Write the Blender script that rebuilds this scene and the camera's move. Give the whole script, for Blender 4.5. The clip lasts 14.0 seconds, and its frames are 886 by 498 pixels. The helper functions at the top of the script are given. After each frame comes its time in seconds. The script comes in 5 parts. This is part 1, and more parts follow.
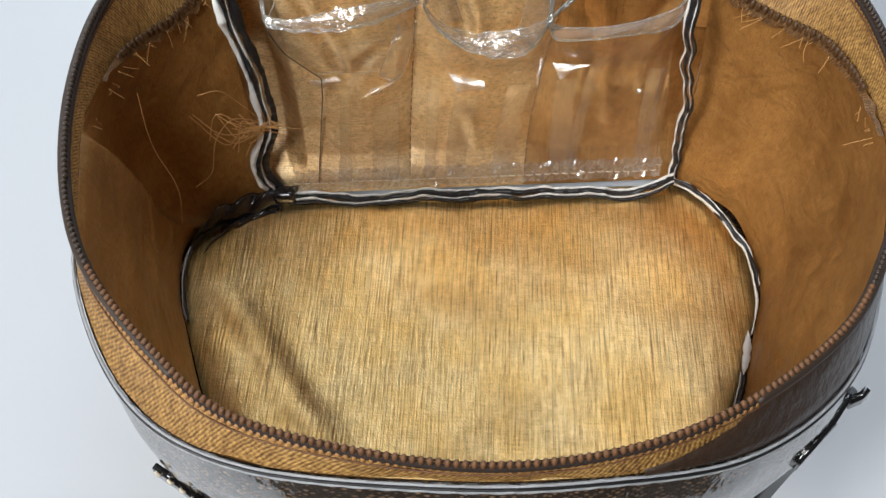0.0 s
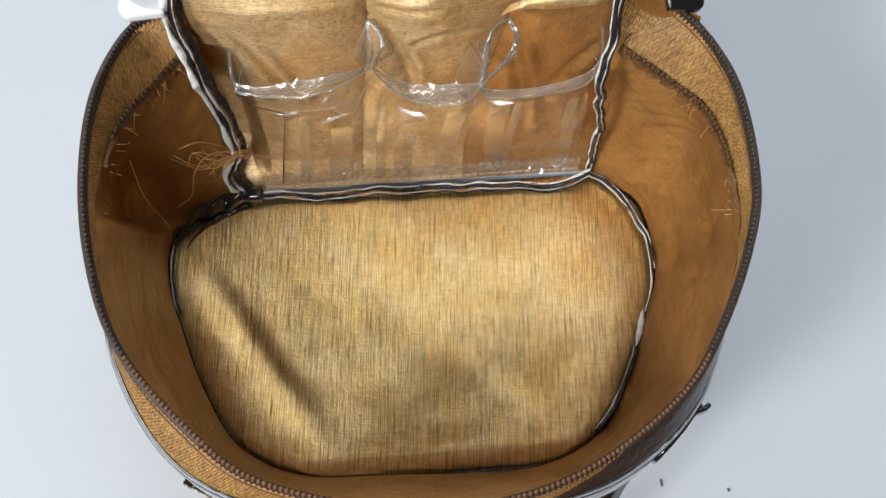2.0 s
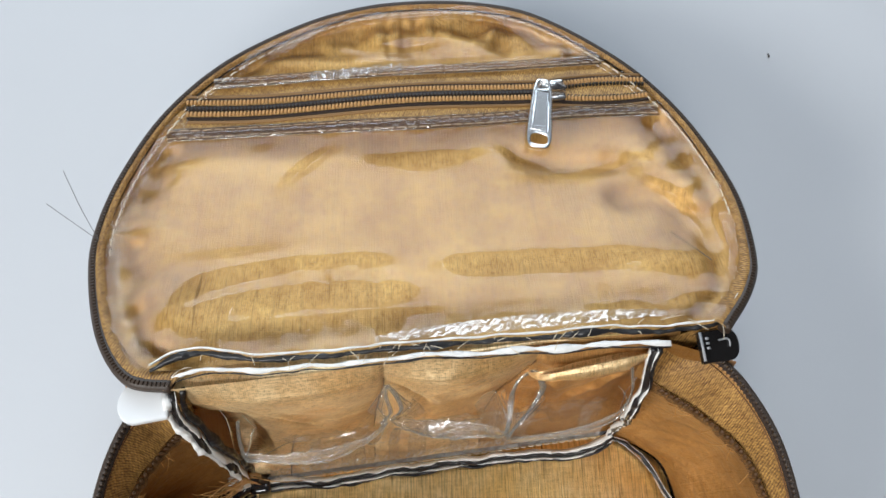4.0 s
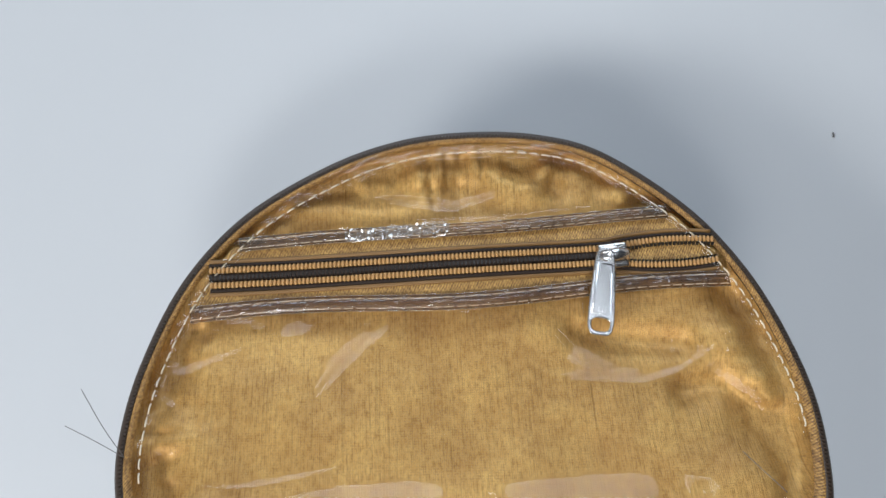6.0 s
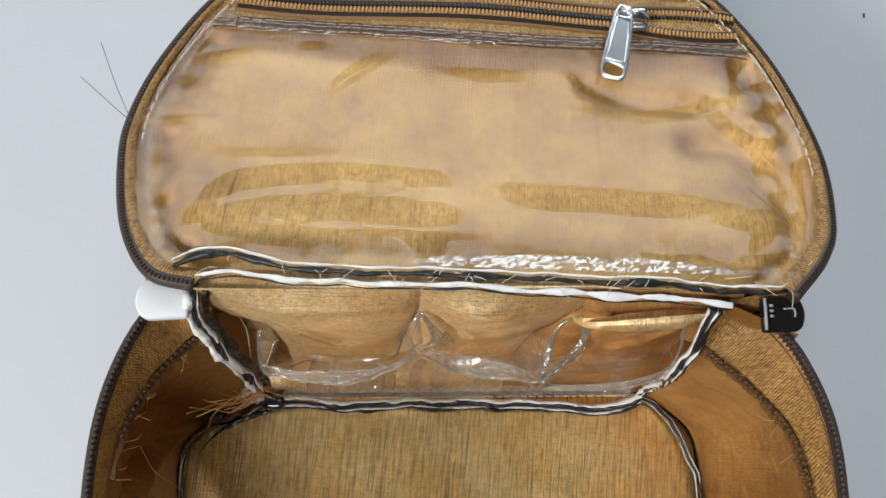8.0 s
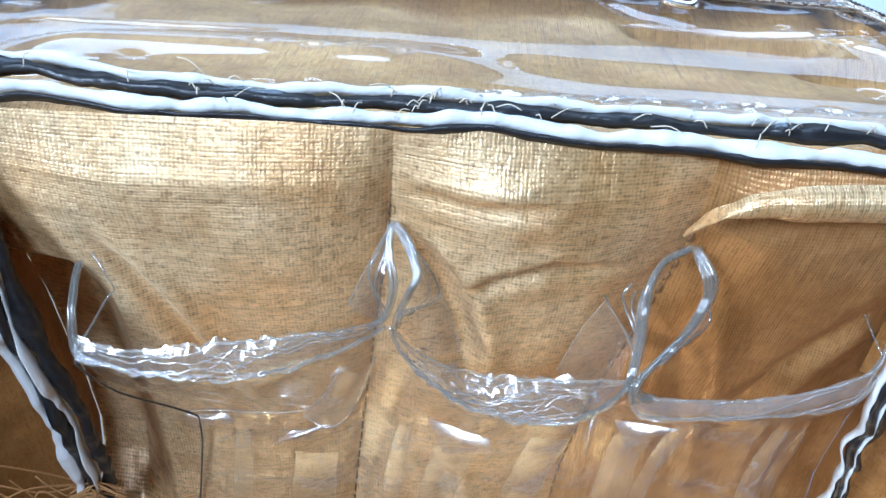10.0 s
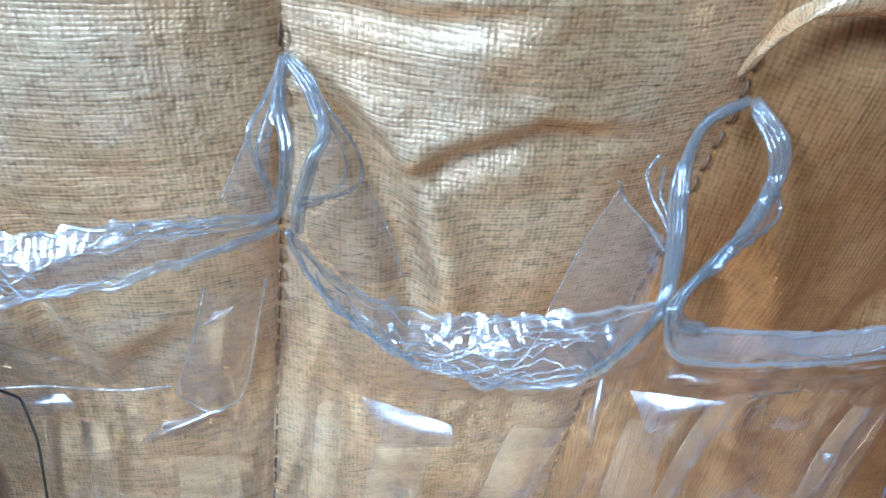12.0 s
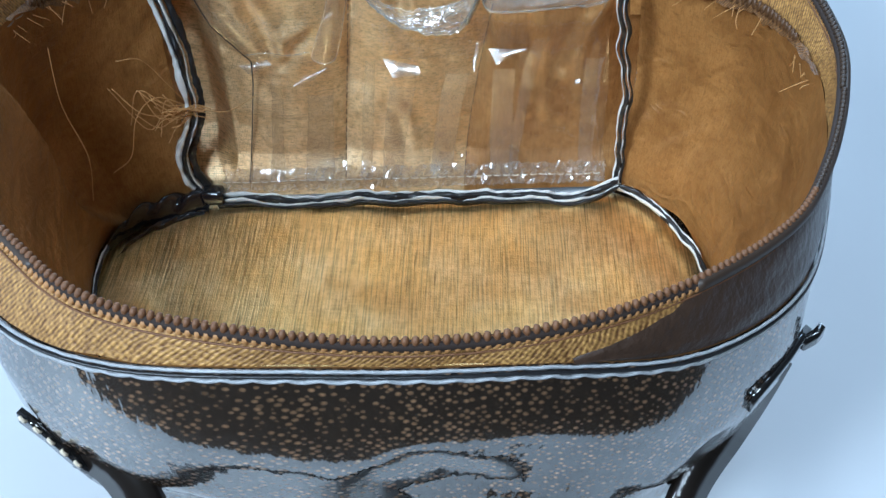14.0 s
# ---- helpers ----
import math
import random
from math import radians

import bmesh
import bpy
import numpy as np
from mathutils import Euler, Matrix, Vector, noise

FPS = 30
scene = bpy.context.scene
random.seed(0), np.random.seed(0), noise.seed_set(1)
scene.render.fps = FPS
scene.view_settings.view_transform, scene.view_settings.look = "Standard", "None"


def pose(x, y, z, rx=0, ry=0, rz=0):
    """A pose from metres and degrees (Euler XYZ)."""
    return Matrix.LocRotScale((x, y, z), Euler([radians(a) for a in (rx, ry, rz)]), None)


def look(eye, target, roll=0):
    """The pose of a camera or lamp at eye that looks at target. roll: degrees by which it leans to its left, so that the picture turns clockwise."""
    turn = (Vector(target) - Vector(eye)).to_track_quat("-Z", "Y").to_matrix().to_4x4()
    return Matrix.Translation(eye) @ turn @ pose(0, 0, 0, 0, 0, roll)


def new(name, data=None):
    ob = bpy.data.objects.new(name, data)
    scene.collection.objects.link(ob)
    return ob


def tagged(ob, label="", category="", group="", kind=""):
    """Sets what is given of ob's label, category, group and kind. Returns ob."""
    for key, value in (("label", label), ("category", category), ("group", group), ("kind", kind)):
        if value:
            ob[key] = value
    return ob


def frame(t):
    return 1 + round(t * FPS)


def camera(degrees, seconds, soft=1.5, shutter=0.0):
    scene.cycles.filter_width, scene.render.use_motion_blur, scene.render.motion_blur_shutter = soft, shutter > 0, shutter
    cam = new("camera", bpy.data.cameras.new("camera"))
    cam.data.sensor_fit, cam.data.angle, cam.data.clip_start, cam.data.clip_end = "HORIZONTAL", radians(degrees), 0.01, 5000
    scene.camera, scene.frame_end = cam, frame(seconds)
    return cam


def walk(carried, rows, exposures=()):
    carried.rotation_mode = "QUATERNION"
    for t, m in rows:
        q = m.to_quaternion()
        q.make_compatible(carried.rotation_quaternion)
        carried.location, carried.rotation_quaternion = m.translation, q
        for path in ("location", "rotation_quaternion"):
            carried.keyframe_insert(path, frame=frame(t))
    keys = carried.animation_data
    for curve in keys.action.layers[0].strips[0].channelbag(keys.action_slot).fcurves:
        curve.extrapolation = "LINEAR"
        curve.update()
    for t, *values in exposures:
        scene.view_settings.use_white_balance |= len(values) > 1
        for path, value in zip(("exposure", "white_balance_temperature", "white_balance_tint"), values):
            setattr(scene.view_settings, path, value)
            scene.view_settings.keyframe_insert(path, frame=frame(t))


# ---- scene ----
cam = camera(58.9, 14.0)
METRES, EYE, TILT, LEAN, TURN = 0.9, 0.256, -60.7, 0.0, -2.7
ROWS = [
    (0.0, 0.0, 0.0, 0.0, 0.0, 0.0, -0.0),
    (0.5, -0.0021, 0.0038, 0.0341, -1.11, -5.72, 0.17),
    (1.0, -0.0008, 0.0052, 0.0523, -1.95, -11.65, 0.39),
    (1.5, 0.004, -0.0267, 0.059, -3.02, -13.6, 0.6),
    (2.0, -0.0012, -0.0479, 0.0803, -3.99, -13.0, 0.54),
    (2.5, -0.0042, -0.0672, 0.0979, -4.62, -10.83, 0.47),
    (3.0, -0.0027, -0.048, 0.1212, -4.98, -9.73, 0.81),
    (3.5, -0.0033, -0.0228, 0.1537, -5.55, -9.68, 1.86),
    (4.0, -0.0093, -0.0009, 0.2022, -5.87, -13.04, 2.42),
    (6.5, -0.0225, 0.0688, 0.3109, -6.46, -23.36, 1.01),
    (7.0, -0.0205, 0.0732, 0.2983, -6.07, -23.65, 0.03),
    (7.5, -0.0208, 0.0541, 0.2558, -4.52, -21.96, -1.82),
    (8.0, -0.0157, 0.0177, 0.1914, -2.33, -17.28, -3.79),
    (8.5, -0.008, 0.0174, 0.1278, -1.15, -8.98, -4.53),
    (11.0, 0.0012, 0.168, 0.0566, -4.13, 13.72, -2.98),
    (11.5, 0.006, 0.1813, 0.0624, -4.36, 13.81, -2.63),
    (12.0, 0.0052, 0.1734, 0.059, -4.3, 13.74, -2.45),
    (12.5, 0.0043, 0.1417, 0.0428, -4.24, 13.76, -2.54),
    (13.0, 0.0065, 0.0992, 0.0152, -2.15, 13.21, -2.26),
    (13.5, 0.0098, 0.059, -0.0146, -2.05, 10.5, -0.99),
    (14.0, 0.012, 0.0201, -0.0469, -2.41, 9.0, 0.14),
]
walk(cam, [(t, pose(0, 0, EYE, TILT, LEAN, TURN) @ pose(METRES * x, METRES * y, METRES * z, 90 + pitch, roll, yaw)) for t, x, y, z, yaw, pitch, roll in ROWS],
     [(0.0, 0.10, 5950, 8), (2.0, 0.08, 5950, 8), (4.2, 0.02, 5950, 8), (6.3, -0.08, 5950, 8), (7.2, 0.0, 6000, 8), (8.1, -0.12, 6050, 8), (8.7, 0.02, 6000, 8), (10.8, 0.54, 3780, 4), (12.5, 0.54, 3780, 4), (13.0, 0.68, 3740, 4), (13.5, 0.44, 3760, 3), (14.0, 0.34, 4700, 0)])

# ---- world, lamps ----
world = bpy.data.worlds.new("world")
scene.world = world
world.use_nodes = True
world.node_tree.nodes["Background"].inputs[0].default_value = (0.55, 0.62, 0.72, 1)
world.node_tree.nodes["Background"].inputs[1].default_value = 0.4


def area_lamp(name, m, sx, sy, watts, colour):
    data = bpy.data.lights.new(name, "AREA")
    data.shape, data.size, data.size_y, data.energy, data.color = "RECTANGLE", sx, sy, watts, colour
    ob = new(name, data)
    ob.matrix_world = m
    return ob


area_lamp("front_lamp_light", look((-0.22, -0.48, 1.00), (0.02, 0.16, 0.05)), 0.30, 0.30, 6.2, (1.0, 0.955, 0.89))
area_lamp("side_lamp_light", look((-1.55, -0.60, 1.36), (0.02, 0.16, 0.05)), 0.48, 0.48, 34.0, (1.0, 0.955, 0.89))
# added unseen overhead fill, set where the bag's floor mirrors it
area_lamp("ceiling_panel_light", pose(0.28, 0.66, 1.64), 0.60, 0.60, 4.6, (0.95, 0.97, 1.0))
area_lamp("window_light", pose(0.1, 2.30, 1.075, -90, 0, 0), 2.7, 1.05, 44.0, (0.86, 0.94, 1.0))


# ---- materials ----
class Nodes:
    """A short way to write node trees."""

    def __init__(self, name):
        self.mat = bpy.data.materials.new(name)
        self.mat.use_nodes = True
        self.tree = self.mat.node_tree
        self.tree.nodes.clear()
        self.out = self.tree.nodes.new("ShaderNodeOutputMaterial")

    def add(self, kind, **values):
        node = self.tree.nodes.new("ShaderNode" + kind)
        for key, value in values.items():
            if key == "op":
                node.operation = value
            elif key == "blend":
                node.blend_type = value
            elif key == "dims":
                node.noise_dimensions = value
            elif key == "bands":
                node.bands_direction = value
            elif key == "feature":
                node.feature = value
            else:
                self.put(node, key, value)
        return node

    def put(self, node, key, value):
        socket = node.inputs[int(key[1:])] if key[0] == "i" and key[1:].isdigit() else node.inputs[key.replace("_", " ")]
        if isinstance(value, bpy.types.NodeSocket):
            self.tree.links.new(value, socket)
        else:
            socket.default_value = value

    def coords(self, kind="Object", scale=(1, 1, 1), turn=0.0):
        node = self.add("Mapping", Scale=scale, Rotation=(0, 0, turn))
        self.put(node, "Vector", self.add("TexCoord").outputs[kind])
        return node.outputs[0]

    def ramp(self, fac, stops):
        node = self.add("ValToRGB", Fac=fac)
        el = node.color_ramp.elements
        while len(el) < len(stops):
            el.new(0.5)
        for e, (p, c) in zip(el, stops):
            e.position, e.color = p, (*c, 1) if len(c) == 3 else (c[0],) * 3 + (1,)
        return node.outputs[0]

    def math(self, op, a, b=0.0):
        return self.add("Math", op=op, i0=a, i1=b).outputs[0]

    def mix(self, fac, a, b, blend="MIX"):
        return self.add("MixRGB", blend=blend, Fac=fac, Color1=a, Color2=b).outputs[0]

    def noise(self, vec, scale, detail=3.0, rough=0.55):
        return self.add("TexNoise", Vector=vec, Scale=scale, Detail=detail, Roughness=rough).outputs[0]

    def bump(self, height, distance, strength=1.0, normal=None):
        node = self.add("Bump", Height=height, Distance=distance, Strength=strength)
        if normal is not None:
            self.put(node, "Normal", normal)
        return node.outputs[0]

    def finish(self, shader):
        self.tree.links.new(shader, self.out.inputs[0])
        return self.mat


def rgb(c):
    return (*c, 1)


def satin(name, light, mid, dark, pitch=0.00062, slub=0.5, rough=0.42, metal=0.8, relief=1.0, crumple=0.0, aniso=0.0, knots=0.5, dash=90.0, grid=0.0, shine=1.6, sheen=0.12, swell=1.0, depth=0.62):
    """Shot satin: fine irregular threads, slubs along the warp, soft creases and uneven tone."""
    n = Nodes(name)
    uv = n.coords("UV")
    warp = n.noise(n.coords("UV", (0.8 / pitch, dash, 1)), 1.0, 1.0, 0.4)
    weft = n.noise(n.coords("UV", (1.6 * dash, 0.8 / pitch, 1)), 1.0, 1.0, 0.4)
    cells = n.add("TexVoronoi", Vector=n.coords("UV", (1 / pitch, 0.75 / pitch, 1)), Scale=1.0)
    n.put(cells, "Randomness", 0.75)
    knot = n.math("SUBTRACT", 1.0, cells.outputs["Distance"])
    weave = n.math("ADD", n.math("MULTIPLY", warp, 0.85 - knots), n.math("MULTIPLY", weft, 0.22))
    weave = n.math("ADD", weave, n.math("MULTIPLY", knot, knots))
    if grid:
        k = 2 * math.pi / 20 / pitch
        over = n.add("TexWave", Vector=uv, Scale=k, Distortion=2.0, Detail=2.0, bands="X").outputs["Fac"]
        across = n.add("TexWave", Vector=uv, Scale=k * 0.8, Distortion=2.6, Detail=2.0, bands="Y").outputs["Fac"]
        plain_weave = n.math("MULTIPLY", n.math("ADD", n.math("MULTIPLY", over, 0.75), 0.25), n.math("ADD", n.math("MULTIPLY", across, 0.6), 0.4))
        weave = n.math("ADD", n.math("MULTIPLY", weave, 1 - grid), n.math("MULTIPLY", plain_weave, grid * 1.2))
    glint = n.noise(n.coords("UV", (1900, 1300, 1)), 1.0, 1.0, 0.5)
    streak = n.noise(n.coords("UV", (1700, 26, 1)), 1.0, 2.0, 0.6)
    coarse = n.noise(n.coords("UV", (430, 26, 1)), 1.0, 2.0, 0.5)
    broad = n.noise(uv, 42.0, 3.0, 0.55)
    # broad light and mid tones stand in for the sheen of folds
    tone = n.ramp(broad, [(0.34, mid), (0.62, light)])
    tone = n.mix(1.0, tone, n.ramp(streak, [(0.28, (1 - slub,)), (0.50, (1.0,))]), "MULTIPLY")
    tone = n.mix(1.0, tone, n.ramp(coarse, [(0.24, (1 - 1.5 * slub, 1 - 1.6 * slub, 1 - 1.7 * slub)), (0.30, (1.0,))]), "MULTIPLY")
    mottle = n.noise(uv, 330.0, 3.0, 0.6)
    tone = n.mix(1.0, tone, n.ramp(mottle, [(0.30, (0.84, 0.78, 0.70)), (0.62, (1.0,))]), "MULTIPLY")
    gap = n.ramp(weave, [(0.26, (1.0,)), (0.56, (0.0,))])
    tone = n.mix(n.math("MULTIPLY", gap, depth), tone, rgb(dark))
    height = n.math("ADD", n.math("ADD", weave, n.math("MULTIPLY", glint, 0.5)), n.math("MULTIPLY", streak, 0.9))
    normal = n.bump(height, 0.00016 * relief, 0.9)
    normal = n.bump(broad, 0.004 * relief * swell, 0.3, normal)
    if crumple:
        warped = n.add("TexNoise", Vector=n.coords("UV", (1, 1.7, 1)), Scale=46.0, Detail=3.0, Roughness=0.5, Distortion=1.4).outputs[0]
        ridge = n.math("ABSOLUTE", n.math("SUBTRACT", warped, 0.5))
        normal = n.bump(ridge, 0.012 * crumple, 0.7, normal)
        small = n.add("TexNoise", Vector=n.coords("UV", (1, 2.6, 1)), Scale=150.0, Detail=2.0, Distortion=0.8).outputs[0]
        normal = n.bump(n.math("ABSOLUTE", n.math("SUBTRACT", small, 0.5)), 0.0022 * crumple, 0.6, normal)
    bsdf = n.add("BsdfPrincipled", Base_Color=tone, Metallic=metal, Normal=normal, IOR=shine, Sheen_Weight=sheen, Sheen_Roughness=0.35,
                 Roughness=n.math("ADD", n.math("MULTIPLY", streak, 0.30), rough - 0.15))
    n.put(bsdf, "Sheen Tint", (1.0, 0.9, 0.72, 1))
    if aniso:
        way = n.add("Tangent")
        way.direction_type, way.uv_map = "UV_MAP", "UVMap"
        n.put(bsdf, "Anisotropic", aniso)
        n.put(bsdf, "Tangent", way.outputs[0])
    return n.finish(bsdf.outputs[0])


def twill(name, light, dark, pitch=0.0009):
    """Woven zip tape: small slanting stitches, uneven."""
    n = Nodes(name)
    cells = n.add("TexVoronoi", Vector=n.coords("UV", (1 / pitch, 0.55 / pitch, 1), 0.5), Scale=1.0)
    n.put(cells, "Randomness", 0.55)
    cell = n.math("SUBTRACT", 1.0, cells.outputs["Distance"])
    rib = n.add("TexWave", Vector=n.coords("UV", turn=0.5), Scale=2 * math.pi / 20 / pitch, Distortion=2.5, Detail=2.0, bands="X").outputs["Fac"]
    fuzz = n.noise(n.coords("UV"), 2600.0, 2.0)
    weave = n.math("ADD", n.math("MULTIPLY", cell, 0.55), n.math("ADD", n.math("MULTIPLY", rib, 0.22), n.math("MULTIPLY", fuzz, 0.30)))
    broad = n.noise(n.coords("UV"), 90.0, 3.0)
    tone = n.mix(n.ramp(weave, [(0.30, (0.0,)), (0.78, (1.0,))]), rgb(dark), rgb(light))
    tone = n.mix(1.0, tone, n.ramp(broad, [(0.3, (0.66, 0.62, 0.58)), (0.65, (1.0,))]), "MULTIPLY")
    bsdf = n.add("BsdfPrincipled", Base_Color=tone, Metallic=0.08, Roughness=0.5, Normal=n.bump(weave, 0.00035, 1.0))
    return n.finish(bsdf.outputs[0])


def clear_film(name, tint=(0.97, 0.96, 0.94), ior=1.6, rough=0.03, wave=0.0012, milk=0.0, scale=45.0, haze=0.0):
    """Clear soft vinyl: lets light through, mirrors by its angle, slightly wavy."""
    n = Nodes(name)
    ob = n.coords("Object")
    height = n.noise(ob, scale, 2.0, 0.5)
    fine = n.noise(n.coords("Object", (1, 0.35, 1)), scale * 5, 2.0, 0.5)
    normal = n.bump(height, wave, 1.0)
    normal = n.bump(fine, wave * 0.12, 1.0, normal)
    facing = n.add("LayerWeight", Blend=0.5, Normal=normal).outputs["Facing"]
    f0 = ((ior - 1) / (ior + 1)) ** 2 * 2
    fresnel = n.math("ADD", n.math("MULTIPLY", n.math("POWER", facing, 5.0), 1 - f0), f0)
    through_film = n.add("BsdfTransparent", Color=rgb(tint)).outputs[0]
    # milk: pale diffuse layer, painting whitish haze and sparkle on the film sheets
    if milk:
        white = n.add("BsdfDiffuse", Color=(0.85, 0.80, 0.70, 1), Normal=normal).outputs[0]
        through_film = n.add("MixShader", Fac=milk, i1=through_film, i2=white).outputs[0]
    gloss = n.add("BsdfGlossy", Color=(1, 1, 1, 1), Roughness=rough, Normal=normal).outputs[0]
    if haze:
        soft = n.add("BsdfGlossy", Color=(1, 1, 1, 1), Roughness=0.34, Normal=normal).outputs[0]
        gloss = n.add("MixShader", Fac=haze, i1=gloss, i2=soft).outputs[0]
    return n.finish(n.add("MixShader", Fac=fresnel, i1=through_film, i2=gloss).outputs[0])


def plain(name, colour, rough=0.5, metal=0.0, spread=0.12, scale=300.0, relief=0.0, coat=0.0):
    """Simple stuff with slight unevenness of tone and surface."""
    n = Nodes(name)
    ob = n.coords("Object")
    grain = n.noise(ob, scale, 4.0)
    broad = n.noise(ob, scale * 0.12, 3.0)
    fac = n.math("MULTIPLY", n.math("ADD", grain, broad), 0.5)
    low = tuple(c * (1 - spread) for c in colour)
    high = tuple(min(1, c * (1 + spread)) for c in colour)
    tone = n.mix(fac, rgb(low), rgb(high))
    bsdf = n.add("BsdfPrincipled", Base_Color=tone, Roughness=rough, Metallic=metal, Coat_Weight=coat, Coat_Roughness=0.05)
    if relief:
        n.put(bsdf, "Normal", n.bump(grain, relief, 1.0))
    return n.finish(bsdf.outputs[0])


def patent(name, coat_ior=2.2):
    """Dark brown cloth with rows of glitter under a thick glossy clear coat."""
    n = Nodes(name)
    uv = n.coords("UV", turn=0.75)
    cell = n.add("TexVoronoi", Vector=uv, Scale=780.0)
    n.put(cell, "Randomness", 0.5)
    speck = n.ramp(cell.outputs["Distance"], [(0.10, (1.0,)), (0.46, (0.0,))])
    pick = n.ramp(n.add("TexNoise", Vector=n.coords("UV", (1, 1, 1)), Scale=900.0, Detail=1.0).outputs[0], [(0.30, (0.35,)), (0.60, (1.0,))])
    pick = n.math("MULTIPLY", pick, n.ramp(n.noise(n.coords("UV"), 60.0, 2.0), [(0.30, (0.35,)), (0.65, (1.0,))]))
    tone = n.mix(n.math("MULTIPLY", speck, pick), (0.014, 0.011, 0.009, 1), (0.55, 0.33, 0.17, 1))
    ob = n.coords("Object")
    wavy = n.bump(n.noise(ob, 20.0, 1.0), 0.0011, 1.0)
    wavy = n.bump(n.noise(n.coords("Object", (1, 1, 0.25)), 420.0, 2.0), 0.00016, 1.0, wavy)
    bsdf = n.add("BsdfPrincipled", Base_Color=tone, Roughness=0.35, Metallic=n.math("MULTIPLY", speck, 0.5), Coat_Weight=1.0, Coat_Roughness=0.05, Coat_IOR=coat_ior, Specular_IOR_Level=0.1)
    n.put(bsdf, "Coat Normal", wavy)
    return n.finish(bsdf.outputs[0])


M_FLOOR_CLOTH = satin("slub_satin", (1.0, 0.73, 0.33), (0.97, 0.64, 0.22), (0.25, 0.10, 0.02), slub=0.52, rough=0.36, metal=0.9, relief=1.4, knots=0.12, shine=1.7, aniso=0.6, sheen=0.05, swell=0.1)
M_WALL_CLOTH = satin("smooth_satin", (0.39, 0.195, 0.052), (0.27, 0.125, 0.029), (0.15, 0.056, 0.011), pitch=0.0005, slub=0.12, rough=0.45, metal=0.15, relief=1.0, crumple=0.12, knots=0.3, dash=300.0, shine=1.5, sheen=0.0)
M_BACK_CLOTH = satin("ribbed_satin", (1.0, 0.75, 0.39), (0.88, 0.555, 0.215), (0.20, 0.085, 0.02), pitch=0.00048, slub=0.18, rough=0.42, metal=0.5, relief=0.9, crumple=0.05, knots=0.3, dash=420.0, grid=0.2, shine=2.2, aniso=0.8, sheen=0.04, swell=0.5, depth=0.85)
M_BACK_RIB_SHADED = satin("shaded_upright_rib_satin", (0.66, 0.38, 0.135), (0.46, 0.235, 0.065), (0.12, 0.05, 0.014), pitch=0.00052, slub=0.2, rough=0.42, metal=0.5, relief=0.9, crumple=0.05, knots=0.2, dash=300.0, grid=0.3, shine=1.8, aniso=0.8, sheen=0.02, swell=0.5)
M_LID_CLOTH = satin("lid_satin", (0.66, 0.413, 0.135), (0.47, 0.270, 0.084), (0.14, 0.054, 0.012), pitch=0.00060, slub=0.28, rough=0.45, metal=0.27, relief=1.1, knots=0.3, dash=300.0, grid=0.15, shine=1.35, sheen=0.03)
M_TAPE = twill("zip_tape_cloth", (0.64, 0.37, 0.105), (0.13, 0.055, 0.016), 0.0009)
M_ZIP_TAPE = twill("coarse_zip_tape_cloth", (0.66, 0.40, 0.115), (0.17, 0.08, 0.022), 0.0008)
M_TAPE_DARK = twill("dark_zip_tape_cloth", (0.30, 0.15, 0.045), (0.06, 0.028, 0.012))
M_TOOTH = plain("brown_nylon", (0.15, 0.066, 0.024), 0.6, 0.0, 0.25, 900.0)
M_GAP_SHADE = plain("zip_gap_shade", (0.025, 0.014, 0.009), 0.85, 0.0, 0.2, 900.0)
M_TOOTH_RED = plain("tan_brown_nylon", (0.40, 0.20, 0.065), 0.55, 0.0, 0.25, 900.0)
M_TOOTH_DARK = plain("dark_brown_nylon", (0.042, 0.026, 0.016), 0.5, 0.0, 0.25, 900.0)
M_TAN_THREAD = plain("tan_thread", (0.50, 0.36, 0.22), 0.6)
M_TOOTH_TAN = plain("tan_nylon", (0.46, 0.25, 0.085), 0.45, 0.0, 0.2, 900.0)
M_TOOTH_BLACK = plain("black_nylon", (0.02, 0.016, 0.013), 0.35, 0.0, 0.2, 900.0)
M_SHELL = patent("dark_patent_glitter")
M_STRAP = patent("strap_patent", 1.3)
M_FILM = clear_film("clear_vinyl", tint=(0.985, 0.98, 0.97), ior=1.55, wave=0.0009, scale=70.0, rough=0.05, milk=0.018, haze=0.15)
M_PLEAT = clear_film("layered_clear_vinyl", tint=(0.95, 0.94, 0.92), ior=1.7, wave=0.0006, scale=70.0, rough=0.06, milk=0.06, haze=0.35)
M_LID_FILM = clear_film("lid_clear_vinyl", ior=1.23, wave=0.00014, scale=22.0, rough=0.03, haze=0.05)
M_STRIP_FILM = clear_film("double_clear_vinyl", tint=(0.62, 0.54, 0.45), ior=1.42, rough=0.05, wave=0.0014, milk=0.02, scale=120.0, haze=0.3)
M_TRIM_FILM = clear_film("folded_clear_vinyl", tint=(0.90, 0.91, 0.92), ior=1.8, rough=0.07, wave=0.0008, milk=0.14, scale=160.0)
M_CRUMPLED = clear_film("crumpled_clear_vinyl", tint=(0.93, 0.93, 0.93), ior=2.0, rough=0.16, wave=0.0004, milk=0.10, scale=170.0)
M_HEM_FILM = clear_film("hem_clear_vinyl", tint=(0.92, 0.92, 0.92), ior=1.7, rough=0.10, wave=0.0006, milk=0.22, scale=140.0, haze=0.3)
M_WEB = clear_film("web_clear_vinyl", tint=(0.90, 0.90, 0.90), ior=1.8, rough=0.12, wave=0.0006, milk=0.05, scale=200.0)
